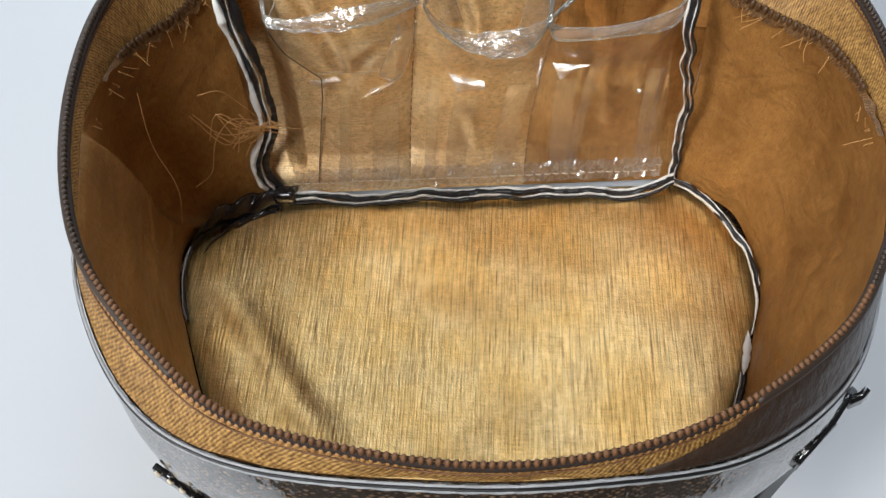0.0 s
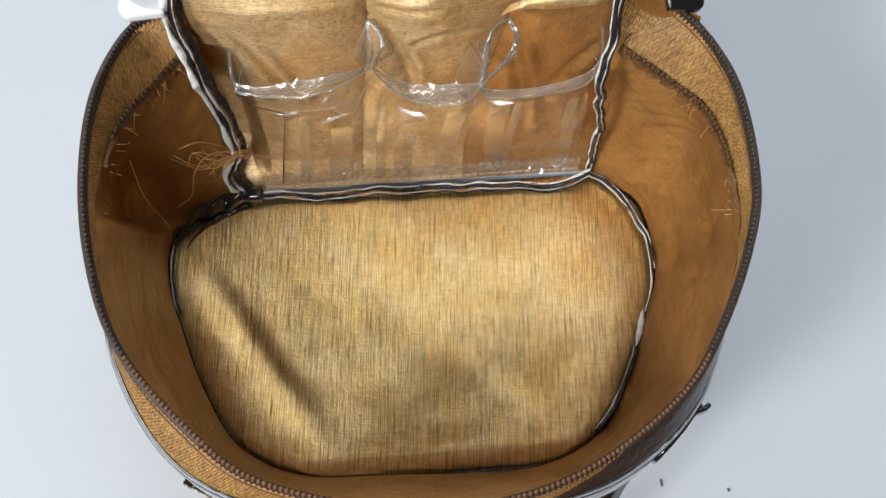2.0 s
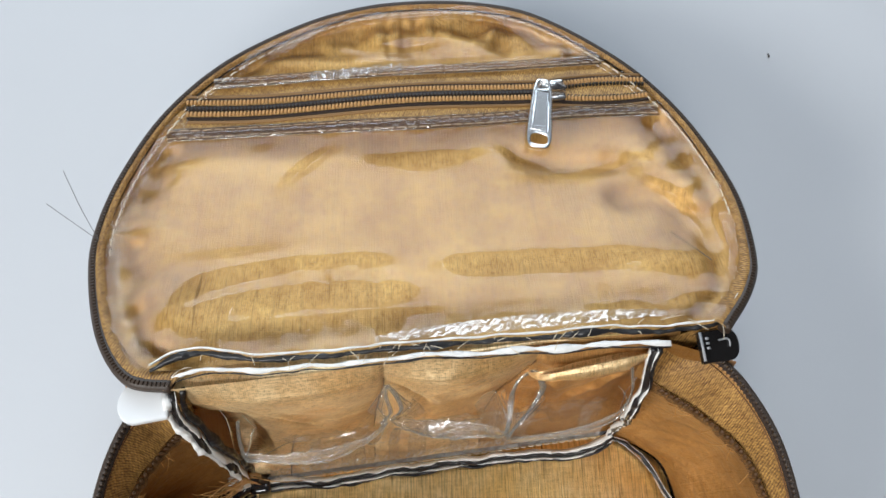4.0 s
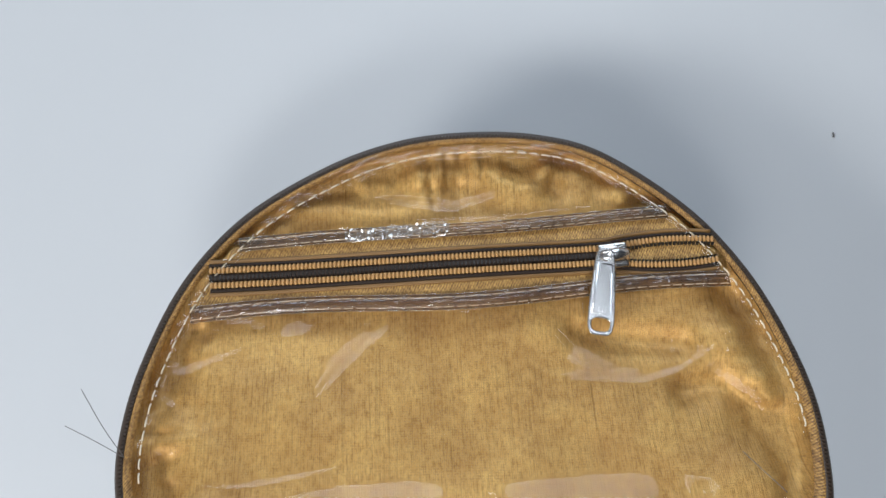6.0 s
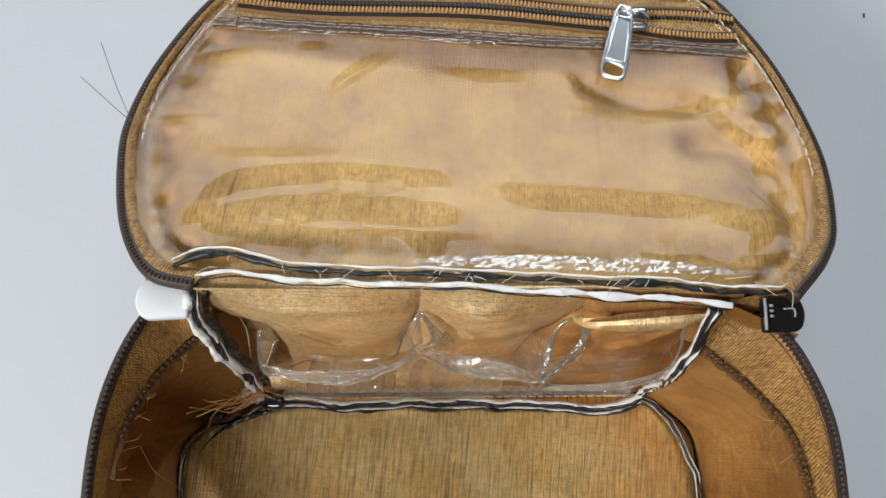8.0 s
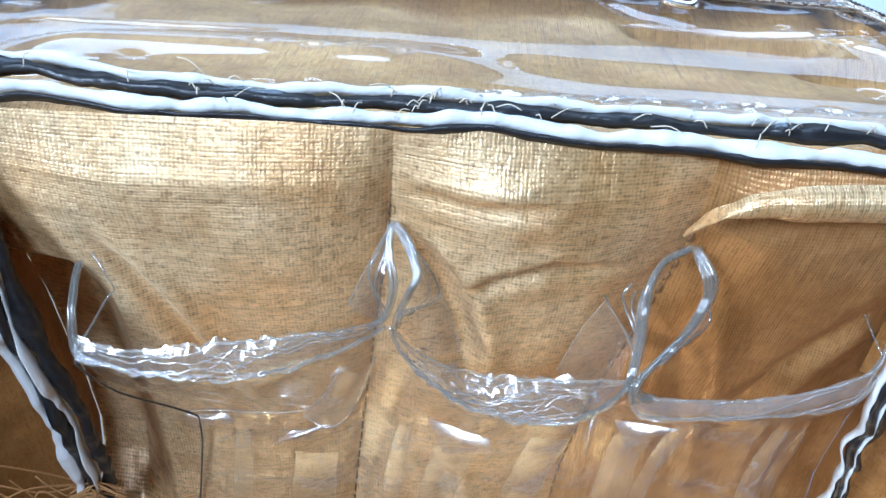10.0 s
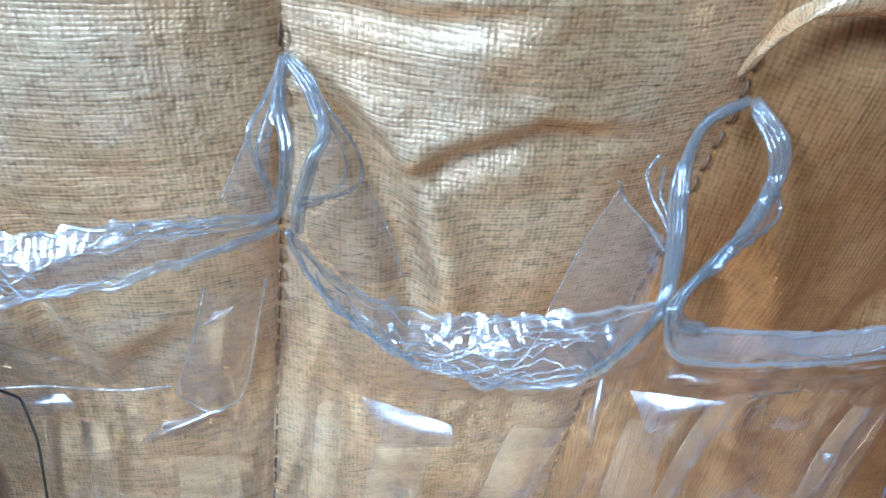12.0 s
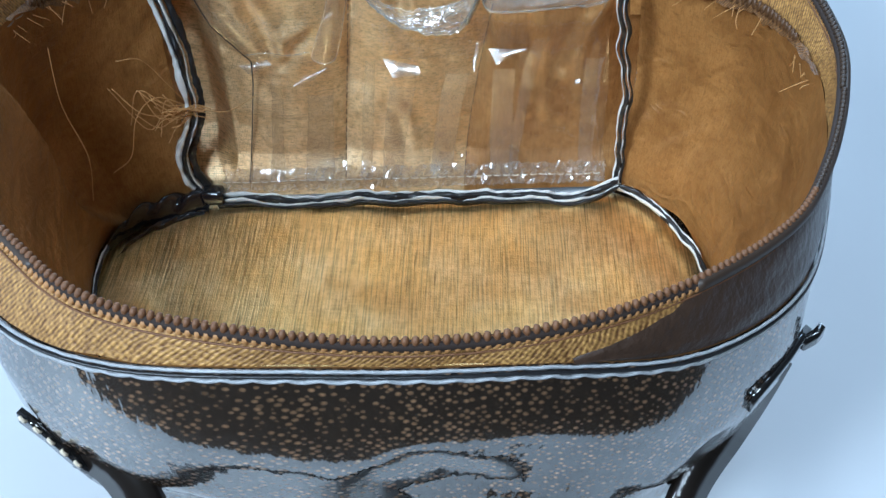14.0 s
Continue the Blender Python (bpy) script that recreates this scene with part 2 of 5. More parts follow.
M_STRAND = clear_film("milky_vinyl_cord", tint=(0.78, 0.79, 0.79), ior=1.6, rough=0.10, wave=0.0003, milk=0.10, scale=260.0)
M_FACET = clear_film("buckled_clear_vinyl", tint=(0.95, 0.94, 0.93), ior=2.0, rough=0.24, wave=0.0003, milk=0.04, scale=200.0)
M_EDGE_DARK = plain("dark_film_edge", (0.05, 0.045, 0.04), 0.3, 0.0, 0.2, 900.0)
M_SEAM_THREAD = plain("brown_seam_thread", (0.16, 0.09, 0.04), 0.6)
M_FOAM = plain("white_foam", (0.80, 0.79, 0.76), 0.8, 0.0, 0.08, 900.0, 0.0002)
M_DARK_EDGE = plain("dark_vinyl_edge", (0.018, 0.017, 0.018), 0.35, 0.0, 0.3, 600.0, 0.0002)
M_THREAD = plain("gold_thread", (0.55, 0.30, 0.10), 0.6)
M_PALE_THREAD = plain("pale_thread", (0.72, 0.62, 0.46), 0.6)
M_HAIR = plain("grey_thread", (0.10, 0.09, 0.085), 0.6)
M_VINYL = plain("glossy_black_vinyl", (0.016, 0.015, 0.017), 0.12, 0.0, 0.3, 120.0, 0.0008, 0.6)
M_CHROME = plain("chrome", (0.80, 0.80, 0.80), 0.24, 1.0, 0.05, 400.0)
M_TABLE = plain("white_tabletop", (0.55, 0.56, 0.58), 0.38, 0.0, 0.02, 30.0)
M_PAINT = plain("grey_wall_paint", (0.42, 0.42, 0.42), 0.7, 0.0, 0.03, 8.0)
M_DIM_CEILING = plain("unseen_dim_ceiling", (0.20, 0.19, 0.18), 0.7, 0.0, 0.1, 8.0)
M_UNSEEN_DARK_WALL = plain("unseen_dark_wall", (0.05, 0.048, 0.05), 0.7, 0.0, 0.1, 8.0)
M_TAB_GLARE = plain("patent_glare_white", (0.80, 0.80, 0.80), 0.10, 0.0, 0.05, 200.0, 0.0, 1.0)
M_TAPE_SHADE = plain("tape_shade_brown", (0.045, 0.026, 0.016), 0.38, 0.0, 0.5, 500.0, 0.0005, 0.2)
M_EDGE = plain("pale_vinyl_edge", (0.38, 0.385, 0.40), 0.38, 0.0, 0.5, 900.0, 0.0004)
M_UNSEEN_FLOOR = plain("unseen_dark_floor", (0.10, 0.065, 0.04), 0.5, 0.0, 0.2, 20.0)


# ---- mesh helpers ----
def part(name, bm, material, parent=None, label="", smooth=True):
    me = bpy.data.meshes.new(name)
    if smooth:
        for f in bm.faces:
            f.smooth = True
    bm.to_mesh(me)
    bm.free()
    me.materials.append(material)
    ob = new(name, me)
    if parent:
        ob.parent = parent
        ob.matrix_parent_inverse = parent.matrix_world.inverted()
    if label:
        tagged(ob, label)
    return ob


def spline(points, n, closed=False):
    """n points evenly spaced along a smooth curve through the given ones."""
    p = np.array(points, float)
    if closed:
        q = np.vstack([p[-1], p, p[0], p[1]])
    else:
        q = np.vstack([2 * p[0] - p[1], p, 2 * p[-1] - p[-2]])
    out = []
    for i in range(1, len(q) - 2):
        a, b, c, d = q[i - 1], q[i], q[i + 1], q[i + 2]
        for t in np.arange(0, 1, 1 / 24):
            out.append(0.5 * (2 * b + (c - a) * t + (2 * a - 5 * b + 4 * c - d) * t * t + (3 * b - a - 3 * c + d) * t ** 3))
    out.append(q[-2])
    out = np.array(out)
    s = np.concatenate([[0], np.cumsum(np.linalg.norm(np.diff(out, axis=0), axis=1))])
    at = np.linspace(0, s[-1], n + 1)[:-1] if closed else np.linspace(0, s[-1], n)
    return np.stack([np.interp(at, s, out[:, k]) for k in range(out.shape[1])], 1)


def knots(points, n):
    """Like spline, but evenly by control point, so that curves with equal counts correspond."""
    p = np.array(points, float)
    q = np.vstack([2 * p[0] - p[1], p, 2 * p[-1] - p[-2]])
    out = []
    for u in np.linspace(0, len(p) - 1, n):
        i = min(int(u), len(p) - 2)
        t = u - i
        a, b, c, d = q[i], q[i + 1], q[i + 2], q[i + 3]
        out.append(0.5 * (2 * b + (c - a) * t + (2 * a - 5 * b + 4 * c - d) * t * t + (3 * b - a - 3 * c + d) * t ** 3))
    return np.array(out)


def clamp(x, low=0.0, high=1.0):
    return max(low, min(high, x))


def smooth_step(x):
    x = clamp(x)
    return x * x * (3 - 2 * x)


def wob(x, y, z, f, seed=0.0):
    return noise.noise(Vector((x * f + seed, y * f - seed, z * f + 2 * seed)))


def sheet(fn, nu, nv, size=(1.0, 1.0)):
    """A grid of fn(u, v), with texture coordinates in metres."""
    bm = bmesh.new()
    uvl = bm.loops.layers.uv.new("UVMap")
    vs = [[bm.verts.new(fn(i / nu, j / nv)) for j in range(nv + 1)] for i in range(nu + 1)]
    for i in range(nu):
        for j in range(nv):
            f = bm.faces.new((vs[i][j], vs[i + 1][j], vs[i + 1][j + 1], vs[i][j + 1]))
            for loop, (a, b) in zip(f.loops, ((i, j), (i + 1, j), (i + 1, j + 1), (i, j + 1))):
                c = vs[a][b].co
                loop[uvl].uv = (c.x - 0.1 * c.y, c.y + 0.1 * c.x) if size == "xy" else (c.z, c.x) if size == "zx" else (c.x, c.z) if size == "xz" else (a / nu * size[0], b / nv * size[1])
    return bm


def frames(path):
    """Tangent, side and up along a path."""
    p = np.array(path, float)
    t = np.gradient(p, axis=0)
    t /= np.linalg.norm(t, axis=1)[:, None] + 1e-12
    out = []
    up = np.array((0.0, 0.0, 1.0)) if abs(t[0][2]) < 0.9 else np.array((0.0, 1.0, 0.0))
    for d in t:
        side = np.cross(d, up)
        side /= np.linalg.norm(side) + 1e-12
        up = np.cross(side, d)
        out.append((d, side, up))
    return p, out


def tube(paths, radius, sides=6, flat=1.0, bm=None):
    """Round cords along one or more paths, thinning nowhere, with closed ends."""
    bm = bm or bmesh.new()
    for path in paths:
        p, fr = frames(path)
        rings = []
        for c, (d, side, up) in zip(p, fr):
            ring = []
            for k in range(sides):
                a = 2 * math.pi * k / sides
                ring.append(bm.verts.new(c + radius * (math.cos(a) * side + flat * math.sin(a) * up)))
            rings.append(ring)
        for r0, r1 in zip(rings, rings[1:]):
            for k in range(sides):
                bm.faces.new((r0[k], r0[(k + 1) % sides], r1[(k + 1) % sides], r1[k]))
        bm.faces.new(rings[0][::-1])
        bm.faces.new(rings[-1])
    return bm


def bar(path, wide, tall):
    """A strip of rectangular section: wide and tall are vectors (one each, or one for each point)."""
    bm = bmesh.new()
    p = np.array(path, float)
    w = np.broadcast_to(np.array(wide, float), p.shape)
    h = np.broadcast_to(np.array(tall, float), p.shape)
    rings = [[bm.verts.new(c + s * a / 2 + t * b) for s, t in ((-1, 0), (1, 0), (1, 1), (-1, 1))] for c, a, b in zip(p, w, h)]
    for r0, r1 in zip(rings, rings[1:]):
        for k in range(4):
            bm.faces.new((r0[k], r0[(k + 1) % 4], r1[(k + 1) % 4], r1[k]))
    bm.faces.new(rings[0][::-1])
    bm.faces.new(rings[-1])
    return bm


def teeth(path, across, pitch, long, thick, high, lift, bm=None):
    """A row of small rounded teeth along a path; across: their direction, one for each point."""
    bm = bm or bmesh.new()
    p = np.array(path, float)
    s = np.concatenate([[0], np.cumsum(np.linalg.norm(np.diff(p, axis=0), axis=1))])
    a = np.array(across, float)
    for d in np.arange(pitch / 2, s[-1], pitch):
        c = np.array([np.interp(d, s, p[:, k]) for k in range(3)])
        e = np.array([np.interp(d + pitch * 0.1, s, p[:, k]) for k in range(3)])
        x = np.array([np.interp(d, s, a[:, k]) for k in range(3)])
        t = e - c
        t /= np.linalg.norm(t) + 1e-12
        x = x - t * (x @ t)
        x /= np.linalg.norm(x) + 1e-12
        n = np.cross(t, x)
        if n[2] < 0:
            n = -n
        c = c + n * lift
        vs = []
        for kx, kn, q in ((-1, -1, 1.0), (1, -1, 1.0), (1, 1, 0.55), (-1, 1, 0.55)):
            for kt in (-1, 1):
                vs.append(bm.verts.new(c + x * kx * long / 2 * q + n * kn * high / 2 + t * kt * thick / 2 * q))
        a0, a1, b0, b1, c0, c1, d0, d1 = vs
        for f in ((a0, b0, c0, d0), (d1, c1, b1, a1), (a0, a1, b1, b0), (b0, b1, c1, c0), (c0, c1, d1, d0), (d0, d1, a1, a0)):
            bm.faces.new(f)
    return bm


def beads(path, across, pitch, long, thick, high, lift, shift=0.0):
    """A row of small rounded beads along a path."""
    p = np.array(path, float)
    a = np.array(across, float)
    s = np.concatenate([[0], np.cumsum(np.linalg.norm(np.diff(p, axis=0), axis=1))])
    bm = bmesh.new()
    for d in np.arange(pitch / 2 + shift, s[-1], pitch):
        c = np.array([np.interp(d, s, p[:, k]) for k in range(3)])
        e = np.array([np.interp(d + pitch * 0.1, s, p[:, k]) for k in range(3)])
        x = np.array([np.interp(d, s, a[:, k]) for k in range(3)])
        t = (e - c) / (np.linalg.norm(e - c) + 1e-12)
        x = x - t * (x @ t)
        x /= np.linalg.norm(x) + 1e-12
        n = np.cross(t, x)
        n = -n if n[2] < 0 else n
        c = c + n * lift
        rings = []
        for la in (-0.6, 0.0, 0.6):
            f = math.cos(la * 1.25)
            rings.append([bm.verts.new(c + x * long / 2 * math.sin(la * 1.25) + f * (t * thick / 2 * math.cos(b) + n * high / 2 * math.sin(b))) for b in np.arange(6) * math.pi / 3])
        ends = [bm.verts.new(c - x * long / 2), bm.verts.new(c + x * long / 2)]
        for q in range(6):
            w = (q + 1) % 6
            for r0, r1 in zip(rings, rings[1:]):
                bm.faces.new((r0[q], r0[w], r1[w], r1[q]))
            bm.faces.new((rings[0][w], rings[0][q], ends[0]))
            bm.faces.new((rings[-1][q], rings[-1][w], ends[1]))
    return bm


def box(x0, x1, y0, y1, z0, z1, bevel=0.0, segments=2):
    bm = bmesh.new()
    bmesh.ops.create_cube(bm, size=1.0, matrix=Matrix.LocRotScale(((x0 + x1) / 2, (y0 + y1) / 2, (z0 + z1) / 2), None, (x1 - x0, y1 - y0, z1 - z0)))
    if bevel:
        bmesh.ops.bevel(bm, geom=bm.edges[:], offset=bevel, segments=segments, profile=0.6, affect="EDGES")
    return bm


def empty(name, place):
    ob = new(name)
    ob.location = place
    bpy.context.view_layer.update()
    return ob


# ---- room ----
X0, X1, Y0, Y1, ZF, ZC = -2.0, 2.2, -1.9, 2.3, -0.74, 1.72
# unseen room; dark south, east, ceiling and floor cut bounce and reflections
for nm, b, m in (("floor", (X0, X1, Y0, Y1, ZF - 0.1, ZF), M_UNSEEN_FLOOR), ("ceiling", (X0, X1, Y0, Y1, ZC, ZC + 0.1), M_DIM_CEILING),
                 ("wall_west", (X0 - 0.12, X0, Y0, Y1, ZF, ZC), M_PAINT), ("wall_south", (X0, X1, Y0 - 0.12, Y0, ZF, ZC), M_UNSEEN_DARK_WALL),
                 ("wall_east", (X1, X1 + 0.12, Y0, Y1, ZF, ZC), M_UNSEEN_DARK_WALL)):
    tagged(part(nm, box(*b), m, smooth=False), "unseen room floor, darkened for what the shell mirrors" if m is M_UNSEEN_FLOOR else "unseen room wall, darkened to cut bounce and reflections" if m is M_UNSEEN_DARK_WALL else "plain unseen room surface", nm.split("_")[0], kind="structure")
north = empty("wall_north", (0.1, Y1, ZF))
tagged(north, "plain painted wall with a window opening", "wall", kind="structure")
WX0, WX1, WZ0, WZ1 = -1.25, 1.45, 0.55, 1.60
for b in ((X0, WX0, Y1, Y1 + 0.12, ZF, ZC), (WX1, X1, Y1, Y1 + 0.12, ZF, ZC), (WX0, WX1, Y1, Y1 + 0.12, ZF, WZ0), (WX0, WX1, Y1, Y1 + 0.12, WZ1, ZC)):
    part("wall_piece", box(*b), M_PAINT, north, smooth=False)

# body of the added overhead fill
lamp = empty("ceiling_lamp", (0.28, 0.66, ZC))
tagged(lamp, "added unseen overhead panel that brightens the bag's floor", "lamp")
part("housing", box(-0.03, 0.59, 0.35, 0.97, 1.66, ZC - 0.002, 0.01), M_PAINT, lamp, smooth=False)

table = empty("table", (0.05, 0.15, ZF))
tagged(table, "plain smooth white table under the open bag", "table")
# front edge set close so that the shell mirrors the dark floor
part("tabletop", box(-0.75, 0.85, -0.030, 0.95, -0.03, 0.0, 0.003), M_TABLE, table, smooth=False)
for lx in (-0.68, 0.78):
    for ly in (0.03, 0.88):
        part("leg", box(lx - 0.025, lx + 0.025, ly - 0.025, ly + 0.025, ZF, -0.031, 0.003), M_TABLE, table, smooth=False)


# ---- the bag: outlines ----
bag = empty("cosmetic_bag", (0.02, 0.11, 0.0))
tagged(bag, "open vanity bag with gold satin lining and dark patent outside", "cosmetic bag")

FOOT = [(-0.056, 0.166), (-0.074, 0.158), (-0.0868, 0.1465), (-0.0874, 0.1276), (-0.0818, 0.107), (-0.0732, 0.0823), (-0.060, 0.060),
        (-0.036, 0.047), (0.0, 0.044), (0.030, 0.042), (0.060, 0.0425), (0.0846, 0.053), (0.0985, 0.072), (0.112, 0.102), (0.1186, 0.120),
        (0.117, 0.147), (0.108, 0.158), (0.095, 0.166)]
HEM = [(-0.056, 0.186, 0.098), (-0.070, 0.176, 0.088), (-0.079, 0.160, 0.088), (-0.0825, 0.135, 0.092), (-0.0805, 0.106, 0.098),
       (-0.0752, 0.079, 0.103), (-0.0600, 0.0535, 0.105), (-0.037, 0.0395, 0.108), (0.0, 0.0325, 0.1140), (0.030, 0.0320, 0.1135),
       (0.061, 0.0370, 0.1065), (0.0868, 0.0525, 0.1005), (0.1020, 0.0752, 0.0970), (0.1115, 0.1010, 0.0945), (0.113, 0.122, 0.092),
       (0.112, 0.148, 0.089), (0.103, 0.165, 0.089), (0.088, 0.178, 0.094)]
RIM = [(-0.060, 0.193, 0.106), (-0.074, 0.186, 0.104), (-0.0828, 0.163, 0.107), (-0.0845, 0.1336, 0.109), (-0.0805, 0.105, 0.110),
       (-0.0715, 0.082, 0.111), (-0.0540, 0.0605, 0.1125), (-0.0350, 0.0450, 0.115), (0.0, 0.0348, 0.1185), (0.028, 0.0345, 0.1185),
       (0.054, 0.0415, 0.1175), (0.0815, 0.058, 0.1135), (0.098, 0.077, 0.110), (0.111, 0.100, 0.109), (0.1175, 0.1205, 0.109),
       (0.1185, 0.151, 0.108), (0.112, 0.1726, 0.107), (0.101, 0.187, 0.107)]
NB = 220
foot3 = knots([(x, y, 0.006) for x, y in FOOT], NB)
hem3 = knots(HEM, NB)
rim3 = knots(RIM, NB)
near_rim = [0.5 * math.exp(-((i / (NB - 1) - 0.82) / 0.10) ** 2) + 0.5 * math.exp(-((i / (NB - 1) - 0.19) / 0.09) ** 2) for i in range(NB)]
hem_in3 = hem3 + (rim3 - hem3) * np.array([k + 0.10 * k * noise.noise(Vector((i * 0.13, 4, 0))) for i, k in enumerate(near_rim)])[:, None]
CENTRE = np.array((0.018, 0.118, 0.0))


def along(curve, u):
    i = u * (len(curve) - 1)
    k = min(int(i), len(curve) - 2)
    return curve[k] * (1 - i + k) + curve[k + 1] * (i - k)


def outward(c):
    d = np.array((c[0] - CENTRE[0], (c[1] - CENTRE[1]) * 1.25, 0.0))
    return d / (np.linalg.norm(d) + 1e-9)


# bottom panel, softly quilted
def back_y(z):
    return float(np.interp(z, (0.0, 0.012, 0.020, 0.030, 0.050, 0.070, 0.090, 0.105, 0.118), (0.1645, 0.1695, 0.1765, 0.1815, 0.1855, 0.1868, 0.1878, 0.1885, 0.1915)))


def floor_sheet():
    n_u, n_v = 120, 100
    ymin, ymax = 0.043, 0.1655
    left = [c for c in foot3 if c[0] < 0.018]
    right = [c for c in foot3 if c[0] >= 0.018]
    ly = np.array(sorted((c[1], c[0]) for c in left))
    ry = np.array(sorted((c[1], c[0]) for c in right))

    def at(u, v):
        y = ymin + (ymax - ymin) * v
        xl, xr = np.interp(y, ly[:, 0], ly[:, 1]), np.interp(y, ry[:, 0], ry[:, 1])
        x = xl + (xr - xl) * u
        edge = max(0.0, 1 - min(u, 1 - u, v, 1 - v) * 14)
        z = 0.0055 + 0.0016 * wob(x, y, 0, 20, 3) + 0.0004 * wob(x, y, 0, 48, 9) + 0.0002 * wob(x, y, 0, 90, 4) - 0.0022 * edge ** 2
        crease = x + 0.046 + (y - 0.088) * 0.62
        z -= 0.0014 * math.exp(-(crease / 0.0070) ** 2) * clamp((0.150 - y) / 0.03) * clamp((y - 0.052) / 0.03)
        z += 0.0006 * math.exp(-((crease + 0.016) / 0.012) ** 2) * max(0, min(1, (0.13 - y) / 0.02))
        return (x, y, z)
    return sheet(at, n_u, n_v, "xy")


bottom = part("bottom_panel", floor_sheet(), M_FLOOR_CLOTH, bag, "golden slubbed satin bottom lining")


# side lining: the band that runs round the sides and the front
def side_at(u, v):
    a, b = along(foot3, u), along(hem_in3, u)
    p = a + (b - a) * v
    o = outward(p)
    belly = math.sin(math.pi * v) * 0.0022
    fold = (0.0032 * wob(p[0], p[1], p[2], 24, 8) + 0.0012 * (1 - 2 * abs(wob(p[0], p[1], p[2] * 0.6, 50, 18)))) * math.sin(math.pi * v)
    s = u * 0.46
    fold += 0.0007 * (1 - 2 * abs(wob(s * 0.55 + p[2] * 0.7, p[2] * 0.25, 0.0, 170, 28))) * math.sin(math.pi * v)
    if p[0] < -0.03:
        belly += 0.0050 * math.exp(-((p[1] - 0.150) / 0.016) ** 2) * math.sin(math.pi * v) ** 0.7
    p = p + o * (belly + fold)
    return tuple(p)


def lining_at(u, v):
    """The lining hangs loose: a flap folds inwards on the left, fine wrinkles on the right."""
    p = np.array(side_at(u, v))
    o = outward(p)
    hold = math.sin(math.pi * v) ** 0.5
    if p[0] < -0.03:
        d = p[1] - (0.1255 + (0.095 - p[2]) * 0.33) - 0.0012 * wob(p[2] * 60, 0, 0, 1)
        edge = max(0.0, min(1.0, 0.5 - d / 0.0035))
        p = p - o * 0.0085 * hold * edge * edge * (3 - 2 * edge) * math.exp(min(0.0, d) / 0.028)
    elif p[0] > 0.06:
        p = p + o * 0.0011 * hold * (1 - 2 * abs(wob(p[1] * 0.8 + p[2] * 0.5, p[2] * 0.3, 0.0, 130, 33))) * max(0.0, min(1.0, (0.15 - p[1]) / 0.04))
    return tuple(p)


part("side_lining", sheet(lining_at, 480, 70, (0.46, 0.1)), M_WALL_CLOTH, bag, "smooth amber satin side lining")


# zip tape between hem and rim
def tape_at(u, v):
    a, b = along(hem_in3, u), along(rim3, u)
    p = a + (b - a) * v
    p = p + np.array((0, 0, 0.0005)) * math.sin(math.pi * v) + 0.0005 * np.array((wob(*p, 120), wob(*p, 120, 4), 0))
    return tuple(p)


rim_tape = part("zipper_tape", sheet(tape_at, 220, 6, (0.48, 0.014)), M_TAPE, bag, "golden brown woven zipper tape")


def across_of(curve, other):
    d = np.array([along(curve, i / (NB - 1)) - along(other, i / (NB - 1)) for i in range(NB)])
    return d / (np.linalg.norm(d, axis=1)[:, None] + 1e-9)


rim_across = across_of(rim3, hem3)
# one row of teeth, its sides coloured darker than the front for their shade
for lo, hi, mat, text in ((0, 66, M_TOOTH_DARK, "dark brown nylon zipper teeth"), (65, 150, M_TOOTH, "brown nylon zipper teeth"), (149, NB, M_TOOTH_DARK, "dark brown nylon zipper teeth")):
    part("zipper_teeth", beads(rim3[lo:hi], rim_across[lo:hi], 0.00155, 0.0019, 0.0014, 0.0014, 0.0002), mat, rim_tape, text)
# near-black cord painted in for the shade under the teeth
part("tooth_bed", tube([rim3 - rim_across * 0.0007 - np.array((0, 0, 0.0005))], 0.0010, 8), M_GAP_SHADE, rim_tape, "dark cord for the shade under the zipper teeth")
cord3 = rim3 - rim_across * 0.0019
part("zipper_cord", beads(cord3 + np.array((0, 0, 0.0004)), rim_across, 0.00155, 0.0017, 0.0014, 0.0012, 0.0, 0.0008), M_TOOTH_RED, rim_tape, "tan stitching along the zipper teeth")
part("tape_edge", tube([rim3 - rim_across * 0.0032 + np.array((0, 0, 0.0005))], 0.00022), M_TOOTH, rim_tape)


for lo, hi in ((0.02, 0.37), (0.60, 0.98)):
    line = [along(rim3, u) + outward(along(rim3, u)) * 0.0007 - np.array((0, 0, 0.0012)) for u in np.linspace(lo, hi, 120)]
    part("tape_band", tube([line], 0.0011, 8, 1.4), M_TOOTH_DARK, rim_tape, "dark brown zipper edge")


# dark strip laid over the tape's right part to paint its shaded outer side
def tape_shade_at(u, v):
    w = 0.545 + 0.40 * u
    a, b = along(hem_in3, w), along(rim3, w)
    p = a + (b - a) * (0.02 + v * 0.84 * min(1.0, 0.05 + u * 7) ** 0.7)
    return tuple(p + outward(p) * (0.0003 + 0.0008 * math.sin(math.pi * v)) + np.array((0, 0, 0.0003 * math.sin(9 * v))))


part("outer_binding", sheet(tape_shade_at, 160, 8, (0.2, 0.012)), M_TAPE_SHADE, rim_tape, "dark glossy strip for the shade on the tape's outer side")


# hem seam inside: ragged edge where the tape meets the lining
def hem_ragged(u, v, end=1.0):
    a = along(hem_in3, u)
    o = -outward(a)
    drop = 0.0032 + 0.0034 * abs(wob(u * 60, 0, 0, 1, 2)) + 0.0016 * wob(u * 160, 0, 0, 1, 6)
    drop *= max(0.05, min(1.0, end))
    p = a + o * (0.0012 + 0.0010 * v) + np.array((0, 0, 0.0015 - drop * v)) + o * 0.001 * wob(u * 90, v * 3, 0, 1, 5)
    return tuple(p)


